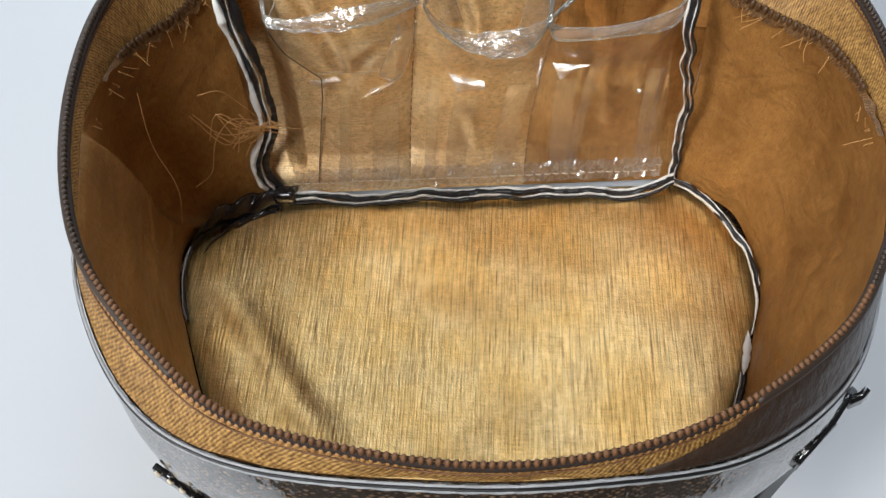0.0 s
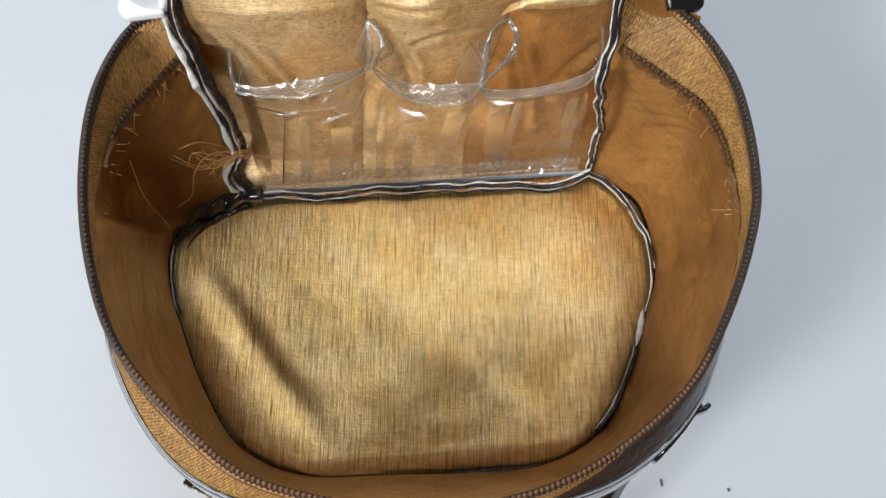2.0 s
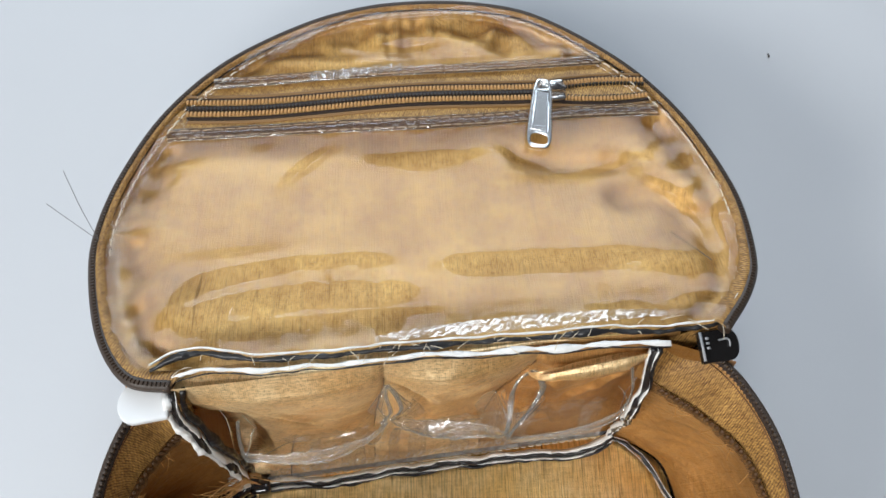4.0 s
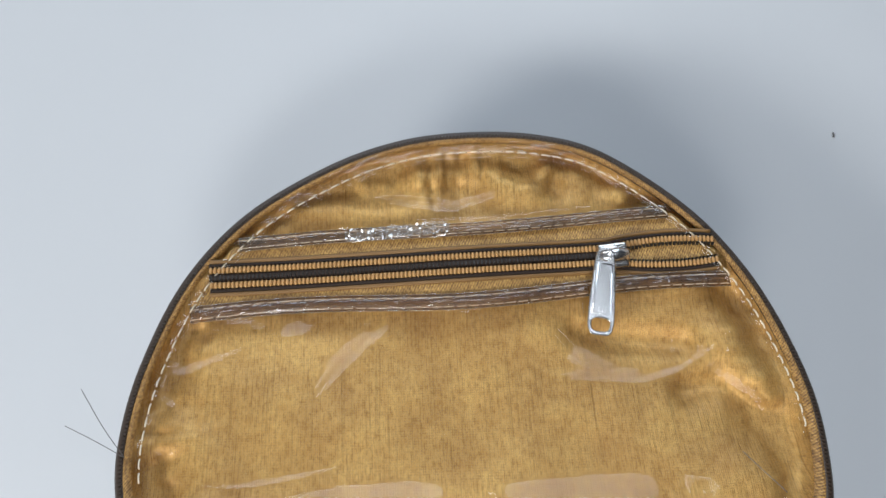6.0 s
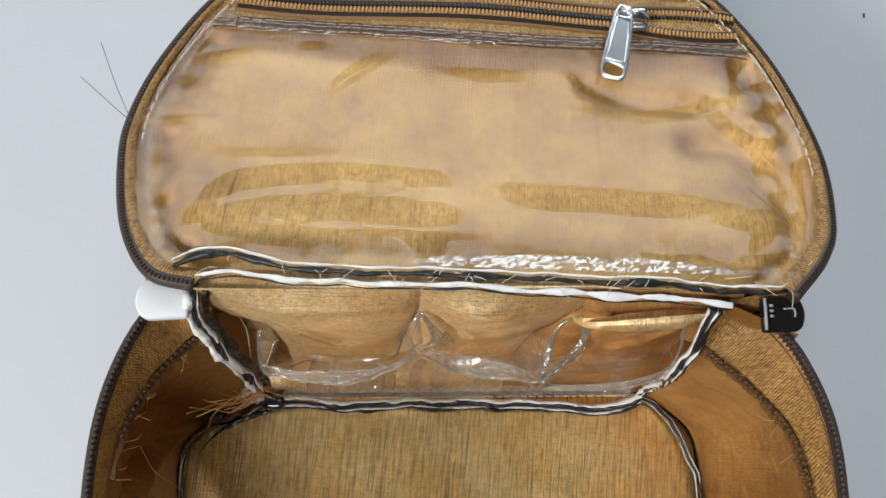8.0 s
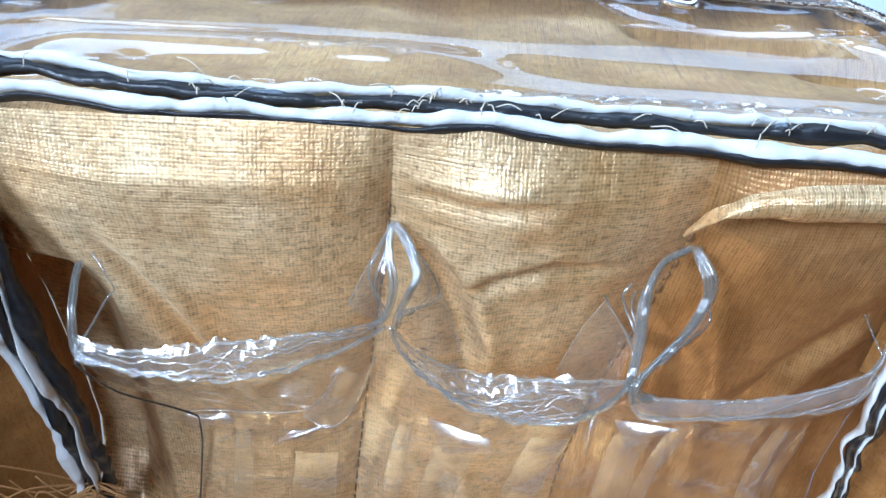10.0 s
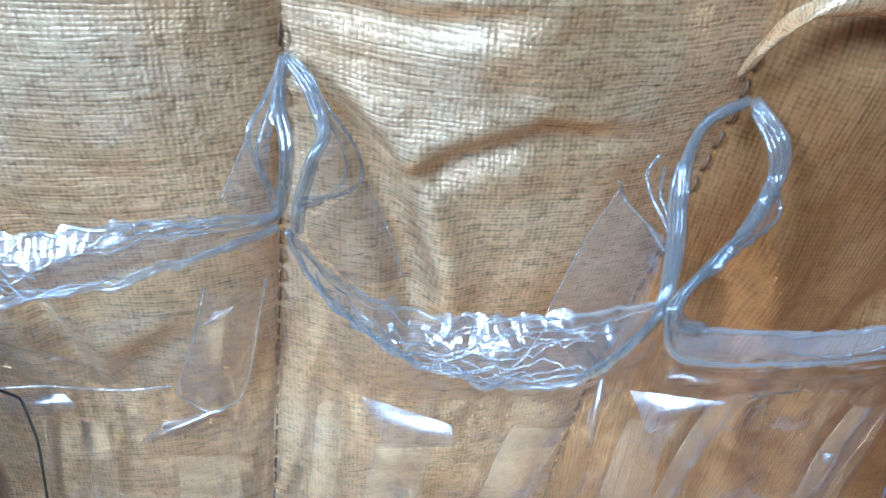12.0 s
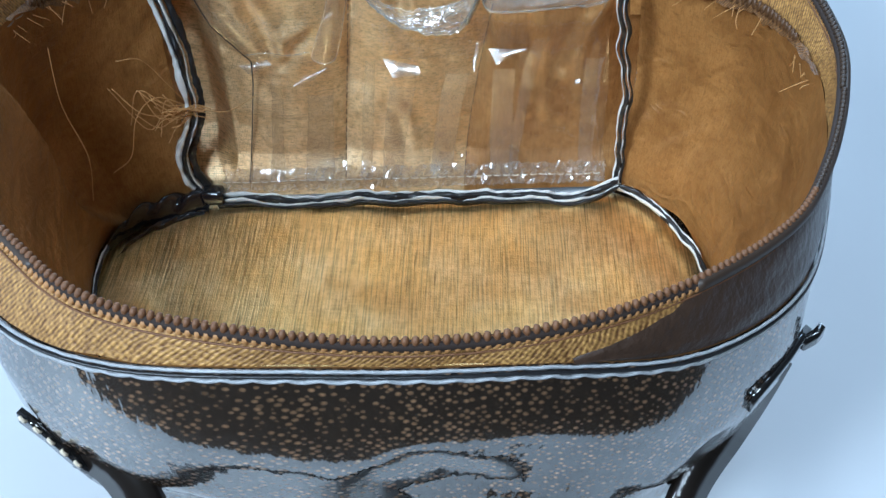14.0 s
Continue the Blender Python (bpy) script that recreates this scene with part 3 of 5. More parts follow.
part("hem_fold", sheet(lambda u, v: hem_ragged(u * 0.16, v, (1 - u) * 3), 70, 3, (0.1, 0.004)), M_TAPE_DARK, rim_tape, "frayed brown inner hem")
part("hem_fold", sheet(lambda u, v: hem_ragged(0.80 + u * 0.20, v, u * 3), 70, 3, (0.1, 0.004)), M_TAPE_DARK, rim_tape, "frayed brown inner hem")


# braided hem where the tape is sewn to the lining
for lo, hi in ((0.01, 0.14), (0.84, 0.99)):
    run = np.array([along(hem_in3, u) - outward(along(hem_in3, u)) * 0.0014 + np.array((0, 0, 0.0006 + 0.0005 * wob(u * 90, 1, 0, 1))) for u in np.linspace(lo, hi, 90)])
    lean = np.array([(0.25 * math.cos(9 * i), 0.25, 1.0) for i in range(90)])
    part("hem_braid", beads(run, lean, 0.0020, 0.0034, 0.0019, 0.0016, 0.0), M_TAPE_DARK, rim_tape, "braided stitching along the inner hem")


# outer shell
def shell_at(u, v):
    p = np.array(side_at(u, v))
    o = outward(p)
    front = max(0.0, -o[1])
    p[2] = 0.0008 + (p[2] - 0.0008) * v ** 0.9 if v < 0.2 else p[2]
    p = p + o * (0.0010 * min(1.0, (1 - v) * 6) + 0.0003 + (0.0008 + 0.0060 * max(0.0, front - 0.25)) * math.sin(math.pi * v) + 0.0006 * wob(*p, 30, 6) * math.sin(math.pi * v))
    return tuple(p)


shell = part("outer_shell", sheet(shell_at, 200, 30, (0.48, 0.1)), M_SHELL, bag, "glossy dark brown patent shell with glitter weave")
shell_top = np.array([shell_at(i / 219, 1.0) for i in range(220)])
piping = shell_top + np.array([outward(c) * 0.0004 for c in shell_top])
shell_out = np.array([outward(c) for c in shell_top])


def edge_line(drop, out, radius, rough_r, scallop=0.0, seed=0.0, flat=1.0):
    """A thin uneven cord that follows the top of the shell."""
    pts, s = [], np.concatenate([[0], np.cumsum(np.linalg.norm(np.diff(piping, axis=0), axis=1))])
    for d in np.arange(0, s[-1], 0.0009):
        c = np.array([np.interp(d, s, piping[:, k]) for k in range(3)])
        o = np.array([np.interp(d, s, shell_out[:, k]) for k in range(3)])
        dip = scallop * abs(math.sin(math.pi * d / 0.0052)) + rough_r * wob(d * 300, seed, 0, 1)
        pts.append(c + o * (out + 0.0002) + np.array((0, 0, -drop - dip)))
    return tube([pts], radius, 6, flat)


# pale colour paints the reflection on the shell's folded top edge
part("shell_piping", edge_line(0.0001, 0.0, 0.00032, 0.00034, 0.0, 2.0), M_EDGE, shell, "pale cord for the reflection on the shell's folded edge")
part("shell_stitching", edge_line(0.0011, 0.0004, 0.00034, 0.0001, 0.0, 4.0), M_DARK_EDGE, shell, "dark sunken line of stitching")
part("shell_welt", edge_line(0.0018, 0.0005, 0.00030, 0.00020, 0.0007, 6.0, 1.3), M_EDGE, shell, "pale scalloped vinyl edge under the stitching")


def base_at(u, v):
    a = np.array(shell_at(u, 0.0))
    mid = np.array((0.018, 0.12, 0.0008))
    return tuple(mid + (a - mid) * v)


part("base", sheet(base_at, 120, 3, (0.4, 0.1)), M_SHELL, shell)


# ---- back panel and pockets ----
DIV = [(0.0016, -0.0045), (0.0490, 0.0385)]


def div_x(k, z):
    top, low = DIV[k]
    return low + (top - low) * max(0, min(1, (z - 0.011) / 0.089))


def line_gap(points, x, z):
    """Signed distance to a polyline in the panel's plane, and how far along it (0 to 1)."""
    best = (1.0, 0.0)
    n = len(points) - 1
    for i, ((ax, az), (bx, bz)) in enumerate(zip(points, points[1:])):
        dx, dz = bx - ax, bz - az
        t = clamp(((x - ax) * dx + (z - az) * dz) / (dx * dx + dz * dz))
        ex, ez = x - ax - t * dx, z - az - t * dz
        d = math.hypot(ex, ez)
        if d < abs(best[0]):
            best = (math.copysign(d, dx * ez - dz * ex), (i + t) / n)
    return best


# soft folds in the back cloth: line, depth, width
CLOTH_FOLDS = [
    ([(0.0125, 0.0885), (0.0200, 0.0935), (0.0285, 0.0965), (0.0400, 0.0950)], 0.0016, 0.0022),
    ([(0.0045, 0.0995), (0.0100, 0.0925), (0.0150, 0.0790), (0.0170, 0.0650)], 0.0024, 0.0030),
    ([(0.0030, 0.1080), (0.0140, 0.1075), (0.0270, 0.1095)], 0.0011, 0.0018),
    ([(-0.0440, 0.1010), (-0.0350, 0.0840), (-0.0270, 0.0620), (-0.0235, 0.0500)], 0.0024, 0.0026),
    ([(-0.0235, 0.0500), (-0.0180, 0.0600), (-0.0100, 0.0660)], 0.0016, 0.0026),
    ([(0.0520, 0.0900), (0.0590, 0.0600), (0.0640, 0.0250)], 0.0020, 0.0034),
    ([(0.0850, 0.0900), (0.0740, 0.0700), (0.0660, 0.0450)], 0.0018, 0.0034),
    ([(0.0080, 0.0400), (0.0150, 0.0330), (0.0180, 0.0200)], 0.0014, 0.0024),
]


def back_face(x, z):
    """Depth of the back cloth: nearly flat, each panel a little full and drawn in at its right seam."""
    xs = (-0.058, div_x(0, z), div_x(1, z), 0.092)
    s, lean = 0.0, (0.62, 0.42, 0.30)
    for i, (a, b) in enumerate(zip(xs, xs[1:])):
        if a <= x <= b:
            t = (x - a) / (b - a)
            p = lean[i]
            s = math.sin(0.5 * math.pi * t / p) if t < p else math.cos(0.5 * math.pi * (t - p) / (1 - p)) ** (1.0 if i else 0.6)
    rise = clamp((z - 0.010) / 0.02) * clamp((0.1185 - z) / 0.008)
    y = back_y(z) - 0.0048 * s * rise - 0.0022 * clamp((x - 0.050) / 0.03) * rise
    y += 0.0085 * clamp((-0.0425 - x) / 0.007) * clamp((z - 0.014) / 0.01) * clamp((0.092 - z) / 0.012)
    for line, deep, wide in CLOTH_FOLDS:
        d, f = line_gap(line, x, z)
        if abs(d) < 3 * wide:
            fade = clamp(min(f, 1 - f) * 5)
            y += rise * fade * deep * (math.exp(-(d / wide) ** 2) - 0.55 * math.exp(-((d - 1.3 * wide) / wide) ** 2))
    y += (0.0008 * wob(x, z, 0, 40, 11) + 0.0005 * (1 - 2 * abs(wob(x * 0.9 + 0.6 * z, z * 0.9, 0, 75, 14)))) * rise
    return y


def back_at(u, v):
    z = 0.006 + 0.112 * v
    xl = np.interp(z, (0.0, 0.045, 0.11, 0.12), (-0.0600, -0.0600, -0.0620, -0.0600))
    xr = np.interp(z, (0.0, 0.045, 0.086, 0.12), (0.099, 0.098, 0.096, 0.092))
    x = xl + (xr - xl) * u
    return (x, back_face(x, z), z)



def panel_at(first, last):
    """Part of the back cloth, from one divider to the next."""
    def at(u, v):
        z = 0.006 + 0.112 * v
        a = back_at(0.0, v)[0] if first is None else div_x(first, z)
        b = back_at(1.0, v)[0] if last is None else div_x(last, z)
        x = a + (b - a) * u
        return (x, back_face(x, z), z)
    return at


back = part("back_panel", sheet(panel_at(None, 1), 190, 150, "zx"), M_BACK_CLOTH, bag, "pale gold ribbed satin back panel with pocket seams")
# ribs run upright here; the base colour is also darkened for the panel's shade
part("back_panel", sheet(panel_at(1, None), 80, 150, "xz"), M_BACK_RIB_SHADED, bag, "upright ribbed satin behind the third pocket, coloured darker for shade")


def back_outer(u, v):
    x, y, z = back_at(u, v)
    z = min(z, 0.106)
    return (x, back_y(z) + 0.0035 + 0.0145 * min(1.0, (0.106 - z) / 0.015), z)


part("back_shell", sheet(back_outer, 40, 20, (0.145, 0.12)), M_SHELL, shell)


def stitch_line(points, length, gap, radius, lift):
    """Separate stitches along a line."""
    p = spline(points, 400)
    s = np.concatenate([[0], np.cumsum(np.linalg.norm(np.diff(p, axis=0), axis=1))])
    runs = []
    for d in np.arange(0, s[-1] - length, length + gap):
        run = []
        for f in (0, 0.3, 0.7, 1):
            c = np.array([np.interp(d + f * length, s, p[:, k]) for k in range(3)])
            run.append(c + np.array(lift) * math.sin(math.pi * f))
        runs.append(run)
    return tube(runs, radius, 5)


for k in (0, 1):
    pts = [(div_x(k, z), back_face(div_x(k, z), z) - 0.0004, z) for z in np.linspace(0.012, 0.106, 12)]
    part("divider_stitching", stitch_line(pts, 0.0022, 0.0011, 0.00020, (0, -0.0005, 0.0002)), M_SEAM_THREAD, back)

# pocket hems: the upper and the lower fold of each clear hem
HEM_UP = [
    [(-0.0440, 0.1735, 0.0905), (-0.0384, 0.1720, 0.0895), (-0.0315, 0.1710, 0.0914), (-0.0241, 0.1710, 0.0932), (-0.0170, 0.1710, 0.0945), (-0.0101, 0.1720, 0.0949), (-0.0032, 0.1740, 0.0939), (0.0012, 0.1775, 0.0912)],
    [(0.0024, 0.1780, 0.0885), (0.0039, 0.1780, 0.0859), (0.0071, 0.1780, 0.0812), (0.0123, 0.1770, 0.0785), (0.0166, 0.1765, 0.0772), (0.0233, 0.1750, 0.0785), (0.0289, 0.1740, 0.0803), (0.0334, 0.1725, 0.0828), (0.0384, 0.1690, 0.0891)],
    [(0.0393, 0.1672, 0.0904), (0.0402, 0.1668, 0.0881), (0.0441, 0.1668, 0.0879), (0.0547, 0.1668, 0.0875), (0.0667, 0.1680, 0.0887), (0.0772, 0.1710, 0.0903), (0.0808, 0.1750, 0.0915)],
]
HEM_LOW = [
    [(-0.0436, 0.1710, 0.0885), (-0.0378, 0.1700, 0.0874), (-0.0318, 0.1690, 0.0878), (-0.0243, 0.1680, 0.0888), (-0.0171, 0.1680, 0.0897), (-0.0103, 0.1700, 0.0901), (-0.0033, 0.1730, 0.0907), (0.0016, 0.1770, 0.0899)],
    [(0.0022, 0.1780, 0.0885), (0.0047, 0.1760, 0.0834), (0.0089, 0.1740, 0.0791), (0.0157, 0.1715, 0.0752), (0.0225, 0.1700, 0.0738), (0.0294, 0.1695, 0.0736), (0.0342, 0.1690, 0.0759), (0.0366, 0.1680, 0.0828), (0.0386, 0.1680, 0.0890)],
    [(0.0391, 0.1678, 0.0885), (0.0401, 0.1668, 0.0850), (0.0427, 0.1660, 0.0836), (0.0515, 0.1658, 0.0838), (0.0602, 0.1660, 0.0847), (0.0745, 0.1680, 0.0847), (0.0806, 0.1720, 0.0875)],
]
SIDE_X = [((0.0125, 0.049, 0.0586, 0.0624, 0.075, 0.088), (-0.0385, -0.0326, -0.0317, -0.0342, -0.0405, -0.0436)), None, None,
          ((0.0125, 0.045, 0.070, 0.088), (0.0900, 0.0872, 0.0825, 0.0806))]
# glossy facets fitted to the view, leaning back to mirror the lamp: pocket, four corners
FACETS = [
    (0, ((-0.0196, 0.1755, 0.0489), (-0.0157, 0.1772, 0.0519), (-0.0078, 0.1775, 0.0550), (-0.0127, 0.1757, 0.0516))),
    (0, ((-0.0079, 0.1764, 0.0740), (-0.0063, 0.1774, 0.0755), (-0.0042, 0.1775, 0.0763), (-0.0055, 0.1765, 0.0750))),
    (0, ((-0.0366, 0.1785, 0.0557), (-0.0268, 0.1775, 0.0583), (-0.0253, 0.1761, 0.0575), (-0.0331, 0.1757, 0.0543))),
    (1, ((0.0100, 0.1775, 0.0583), (0.0215, 0.1732, 0.0584), (0.0218, 0.1712, 0.0566), (0.0132, 0.1722, 0.0545))),
    (1, ((0.0403, 0.1775, 0.0648), (0.0409, 0.1750, 0.0627), (0.0392, 0.1703, 0.0577), (0.0387, 0.1733, 0.0603))),
    (2, ((0.0439, 0.1755, 0.0632), (0.0554, 0.1728, 0.0648), (0.0502, 0.1722, 0.0624), (0.0463, 0.1711, 0.0600))),
    (2, ((0.0735, 0.1725, 0.0525), (0.0748, 0.1722, 0.0528), (0.0748, 0.1712, 0.0518), (0.0735, 0.1714, 0.0515))),
]
# doubled bands of film below the hems: pocket, x and z at the top, x at the foot, width at top and foot
BANDS = [(0, -0.0245, 0.0530, -0.0285, 0.0030, 0.0045), (0, -0.0110, 0.0440, -0.0135, 0.0080, 0.0100),
         (1, 0.0165, 0.0470, 0.0120, 0.0085, 0.0070), (1, 0.0345, 0.0520, 0.0300, 0.0075, 0.0080), (1, 0.0060, 0.0580, 0.0030, 0.0030, 0.0040),
         (2, 0.0500, 0.0540, 0.0520, 0.0070, 0.0080), (2, 0.0600, 0.0700, 0.0560, 0.0045, 0.0030), (2, 0.0800, 0.0580, 0.0830, 0.0060, 0.0050)]
# cords of gathered film at the seams: pocket, radius, points
STRANDS = [
    (0, 0.00055, [(-0.0010, 0.1765, 0.0903), (0.0012, 0.1780, 0.0905), (0.0023, 0.1790, 0.0968), (0.0015, 0.1835, 0.1004), (0.0018, 0.1868, 0.1028)]),
    (0, 0.00050, [(0.0030, 0.1775, 0.0880), (0.0032, 0.1780, 0.0907), (0.0047, 0.1780, 0.0967), (0.0058, 0.1800, 0.0990), (0.0045, 0.1835, 0.1010), (0.0022, 0.1866, 0.1028)]),
    (0, 0.00022, [(0.0012, 0.1780, 0.0916), (-0.0006, 0.1800, 0.0958), (-0.0011, 0.1815, 0.0980), (0.0000, 0.1835, 0.0996), (0.0014, 0.1862, 0.1012)]),
    (0, 0.00018, [(0.0016, 0.1780, 0.0925), (-0.0001, 0.1795, 0.0962), (0.0004, 0.1815, 0.0985), (0.0016, 0.1845, 0.1008)]),
    (0, 0.00022, [(0.0034, 0.1780, 0.0925), (0.0078, 0.1795, 0.0921), (0.0097, 0.1810, 0.0932), (0.0088, 0.1815, 0.0967), (0.0068, 0.1825, 0.0996), (0.0034, 0.1860, 0.1022)]),
    (0, 0.00018, [(0.0034, 0.1780, 0.0915), (0.0066, 0.1790, 0.0925), (0.0082, 0.1800, 0.0945), (0.0074, 0.1810, 0.0975), (0.0052, 0.1830, 0.1005)]),
    (0, 0.00040, [(-0.0400, 0.1700, 0.0878), (-0.0436, 0.1712, 0.0888), (-0.0446, 0.1760, 0.0928), (-0.0444, 0.1825, 0.0960)]),
    (0, 0.00020, [(-0.0432, 0.1715, 0.0895), (-0.0405, 0.1790, 0.0915), (-0.0391, 0.1800, 0.0930), (-0.0405, 0.1815, 0.0955), (-0.0424, 0.1840, 0.0968)]),
    (1, 0.00060, [(0.0352, 0.1685, 0.0775), (0.0370, 0.1680, 0.0832), (0.0386, 0.1682, 0.0888), (0.0398, 0.1720, 0.0918), (0.0412, 0.1775, 0.0940), (0.0416, 0.1805, 0.0968), (0.0441, 0.1838, 0.0992), (0.0482, 0.1858, 0.1005)]),
    (1, 0.00040, [(0.0330, 0.1688, 0.0755), (0.0362, 0.1680, 0.0822), (0.0380, 0.1680, 0.0880), (0.0394, 0.1725, 0.0915), (0.0405, 0.1785, 0.0945), (0.0410, 0.1805, 0.0968)]),
    (1, 0.00024, [(0.0392, 0.1730, 0.0918), (0.0384, 0.1770, 0.0915), (0.0374, 0.1815, 0.0905), (0.0362, 0.1820, 0.0928)]),
    (1, 0.00024, [(0.0402, 0.1755, 0.0921), (0.0388, 0.1785, 0.0936), (0.0382, 0.1805, 0.0952), (0.0394, 0.1815, 0.0970)]),
    (1, 0.00020, [(0.0404, 0.1765, 0.0925), (0.0396, 0.1790, 0.0940), (0.0398, 0.1805, 0.0962)]),
    (2, 0.00060, [(0.0488, 0.1856, 0.1008), (0.0511, 0.1815, 0.0990), (0.0514, 0.1795, 0.0956), (0.0481, 0.1755, 0.0928), (0.0424, 0.1705, 0.0916), (0.0394, 0.1670, 0.0904), (0.0400, 0.1664, 0.0884), (0.0420, 0.1664, 0.0878)]),
    (2, 0.00038, [(0.0490, 0.1852, 0.1000), (0.0505, 0.1815, 0.0978), (0.0506, 0.1795, 0.0950), (0.0470, 0.1750, 0.0920), (0.0414, 0.1700, 0.0908), (0.0388, 0.1672, 0.0896), (0.0396, 0.1662, 0.0862)]),
    (2, 0.00020, [(0.0514, 0.1795, 0.0956), (0.0517, 0.1770, 0.0930), (0.0465, 0.1730, 0.0922), (0.0427, 0.1705, 0.0912)]),
    (2, 0.00034, [(0.0770, 0.1705, 0.0902), (0.0806, 0.1745, 0.0912), (0.0812, 0.1780, 0.0940), (0.0806, 0.1830, 0.0985)]),
    (2, 0.00020, [(0.0800, 0.1730, 0.0905), (0.0784, 0.1765, 0.0925), (0.0762, 0.1780, 0.0955)]),
]
# thin webs of film that stand between the cords and the cloth: pocket and two edges
WEBS = [
    (0, [(-0.0045, 0.1810, 0.0895), (-0.0017, 0.1835, 0.0955), (0.0017, 0.1866, 0.1025)], [(0.0012, 0.1780, 0.0900), (0.0010, 0.1790, 0.0960), (0.0017, 0.1850, 0.1015)]),
    (0, [(0.0034, 0.1780, 0.0915), (0.0082, 0.1795, 0.0922), (0.0097, 0.1810, 0.0934), (0.0088, 0.1815, 0.0967), (0.0034, 0.1860, 0.1020)], [(0.0032, 0.1780, 0.0907), (0.0040, 0.1780, 0.0930), (0.0047, 0.1780, 0.0967), (0.0058, 0.1800, 0.0990), (0.0030, 0.1855, 0.1015)]),
    (1, [(0.0101, 0.1830, 0.0909), (0.0124, 0.1815, 0.0854), (0.0143, 0.1795, 0.0798)], [(0.0040, 0.1790, 0.0890), (0.0045, 0.1785, 0.0860), (0.0080, 0.1780, 0.0808)]),
    (1, [(0.0366, 0.1820, 0.0915), (0.0345, 0.1820, 0.0829), (0.0318, 0.1795, 0.0735)], [(0.0398, 0.1740, 0.0920), (0.0372, 0.1690, 0.0840), (0.0340, 0.1700, 0.0760)]),
    (2, [(0.0514, 0.1795, 0.0956), (0.0517, 0.1770, 0.0930), (0.0465, 0.1730, 0.0922), (0.0427, 0.1705, 0.0912)], [(0.0500, 0.1795, 0.0950), (0.0490, 0.1765, 0.0935), (0.0450, 0.1728, 0.0926), (0.0424, 0.1705, 0.0916)]),
]


def side_x(k, z):
    """The edge of the film: a divider seam, or its own free side."""
    return div_x(k - 1, z) if SIDE_X[k] is None else float(np.interp(z, *SIDE_X[k]))


def film_y(x, z, hem_y, hem_z):
    """The film hangs back from its hem to the cloth, and comes forward again at the foot."""
    y = float(np.interp(z, (0.0125, 0.019, 0.028, 0.045, 0.060), (0.1672, 0.1735, 0.1762, 0.1778, 0.1776)))
    f = clamp((z - 0.056) / max(0.004, hem_z - 0.056))
    return y + (hem_y - y) * f * f * (3 - 2 * f)


def make_pocket(k):
    low, up = spline(HEM_LOW[k], 81), spline(HEM_UP[k], 81)
    r = random.Random(40 + k)

    def at(u, v):
        a = along(low, u)
        z = a[2] + (0.0125 - a[2]) * v
        goal = side_x(k, z) + (side_x(k + 1, z) - side_x(k, z)) * u
        x = a[0] + (goal - a[0]) * clamp(v * 3)
        y = film_y(x, z, a[1], a[2])
        hold = math.sin(math.pi * clamp(v + 0.03)) ** 0.5
        y += hold * (0.0011 * (1 - 2 * abs(wob(u * 5.5 + k * 7 + 0.5 * v, v * 0.7, 0.0, 1.0, 21))) + 0.0005 * wob(u * 16 + k * 3, v * 6, 2.0, 1.0, 23))
        return (x, min(y, back_face(x, z) - 0.0010), z)
    pk = part("clear_pocket", sheet(at, 110, 120, (0.06, 0.09)), M_FILM, bag, "clear vinyl pocket with a folded top edge")

    def spot(x, z, out=0.0):
        """A place on the film, by x and z."""
        a = low[int(np.argmin(abs(low[:, 0] - x)))]
        return np.array((x, min(film_y(x, z, a[1], a[2]), back_face(x, z) - 0.0012) - out, z))

    def hem_at(u, f, seed, lift=0.0):
        """A line in the folded hem: f runs from its upper to its lower fold."""
        c = along(up, u) * (1 - f) + along(low, u) * f
        full = math.sin(math.pi * clamp(u, 0.02, 0.98))
        ruck = 0.0006 * (wob(u * 14, seed, k, 1, 3) + 0.6 * wob(u * 40, seed, k, 1, 9)) * (0.3 + full) * (1.0 if k < 2 else 0.35)
        return np.array((c[0] + 0.6 * ruck, c[1] - lift - 0.0012 * math.sin(math.pi * f) * full + ruck, c[2] + 0.8 * ruck))
    # the doubled hem, rucked up
    rough = (0.0005, 0.0009, 0.0002)[k]

    def band(u, v):
        p = hem_at(u, v, 20.0)
        full = math.sin(math.pi * u) ** 0.6 * rough
        return (p[0] + 0.6 * full * r.uniform(-1, 1), p[1] + full * r.uniform(-1, 1), p[2] + 0.6 * full * r.uniform(-1, 1))
    hem = part("pocket_hem", sheet(band, (70, 60, 60)[k], 5, (0.06, 0.004)), M_CRUMPLED if k < 2 else M_HEM_FILM, pk, "crumpled doubled vinyl hem")
    for f, rad, seed in ((0.0, 0.00026, 1.0), (1.0, 0.00036, 3.0)) + (((0.16, 0.00014, 2.0), (0.84, 0.00018, 4.0)) if k < 2 else ((0.9, 0.00014, 4.0),)):
        part("pocket_trim", tube([[hem_at(u, f, seed, 0.0004) for u in np.linspace(0, 1, 90)]], rad, 6), M_TRIM_FILM, hem, "thin milky folded vinyl edge")
    wisps = []
    for j in range((7, 12, 2)[k]):
        a, b = r.uniform(0, 0.55), r.uniform(0.5, 1)
        f0, f1, f2 = r.random(), r.random(), r.random()
        wisps.append([hem_at(u, clamp(f0 + (f1 - f0) * q + 0.3 * f2 * math.sin(6 * q)), 10.0 + j, 0.0006) for q, u in zip(np.linspace(0, 1, 60), np.linspace(min(a, b - 0.1), b, 60))])
    part("pocket_trim", tube(wisps, 0.00013, 5), M_TRIM_FILM, hem, "thin wisps of folded vinyl")
    # doubled bands of film
    for pocket, x0, z0, x1, w0, w1 in BANDS:
        if pocket != k:
            continue

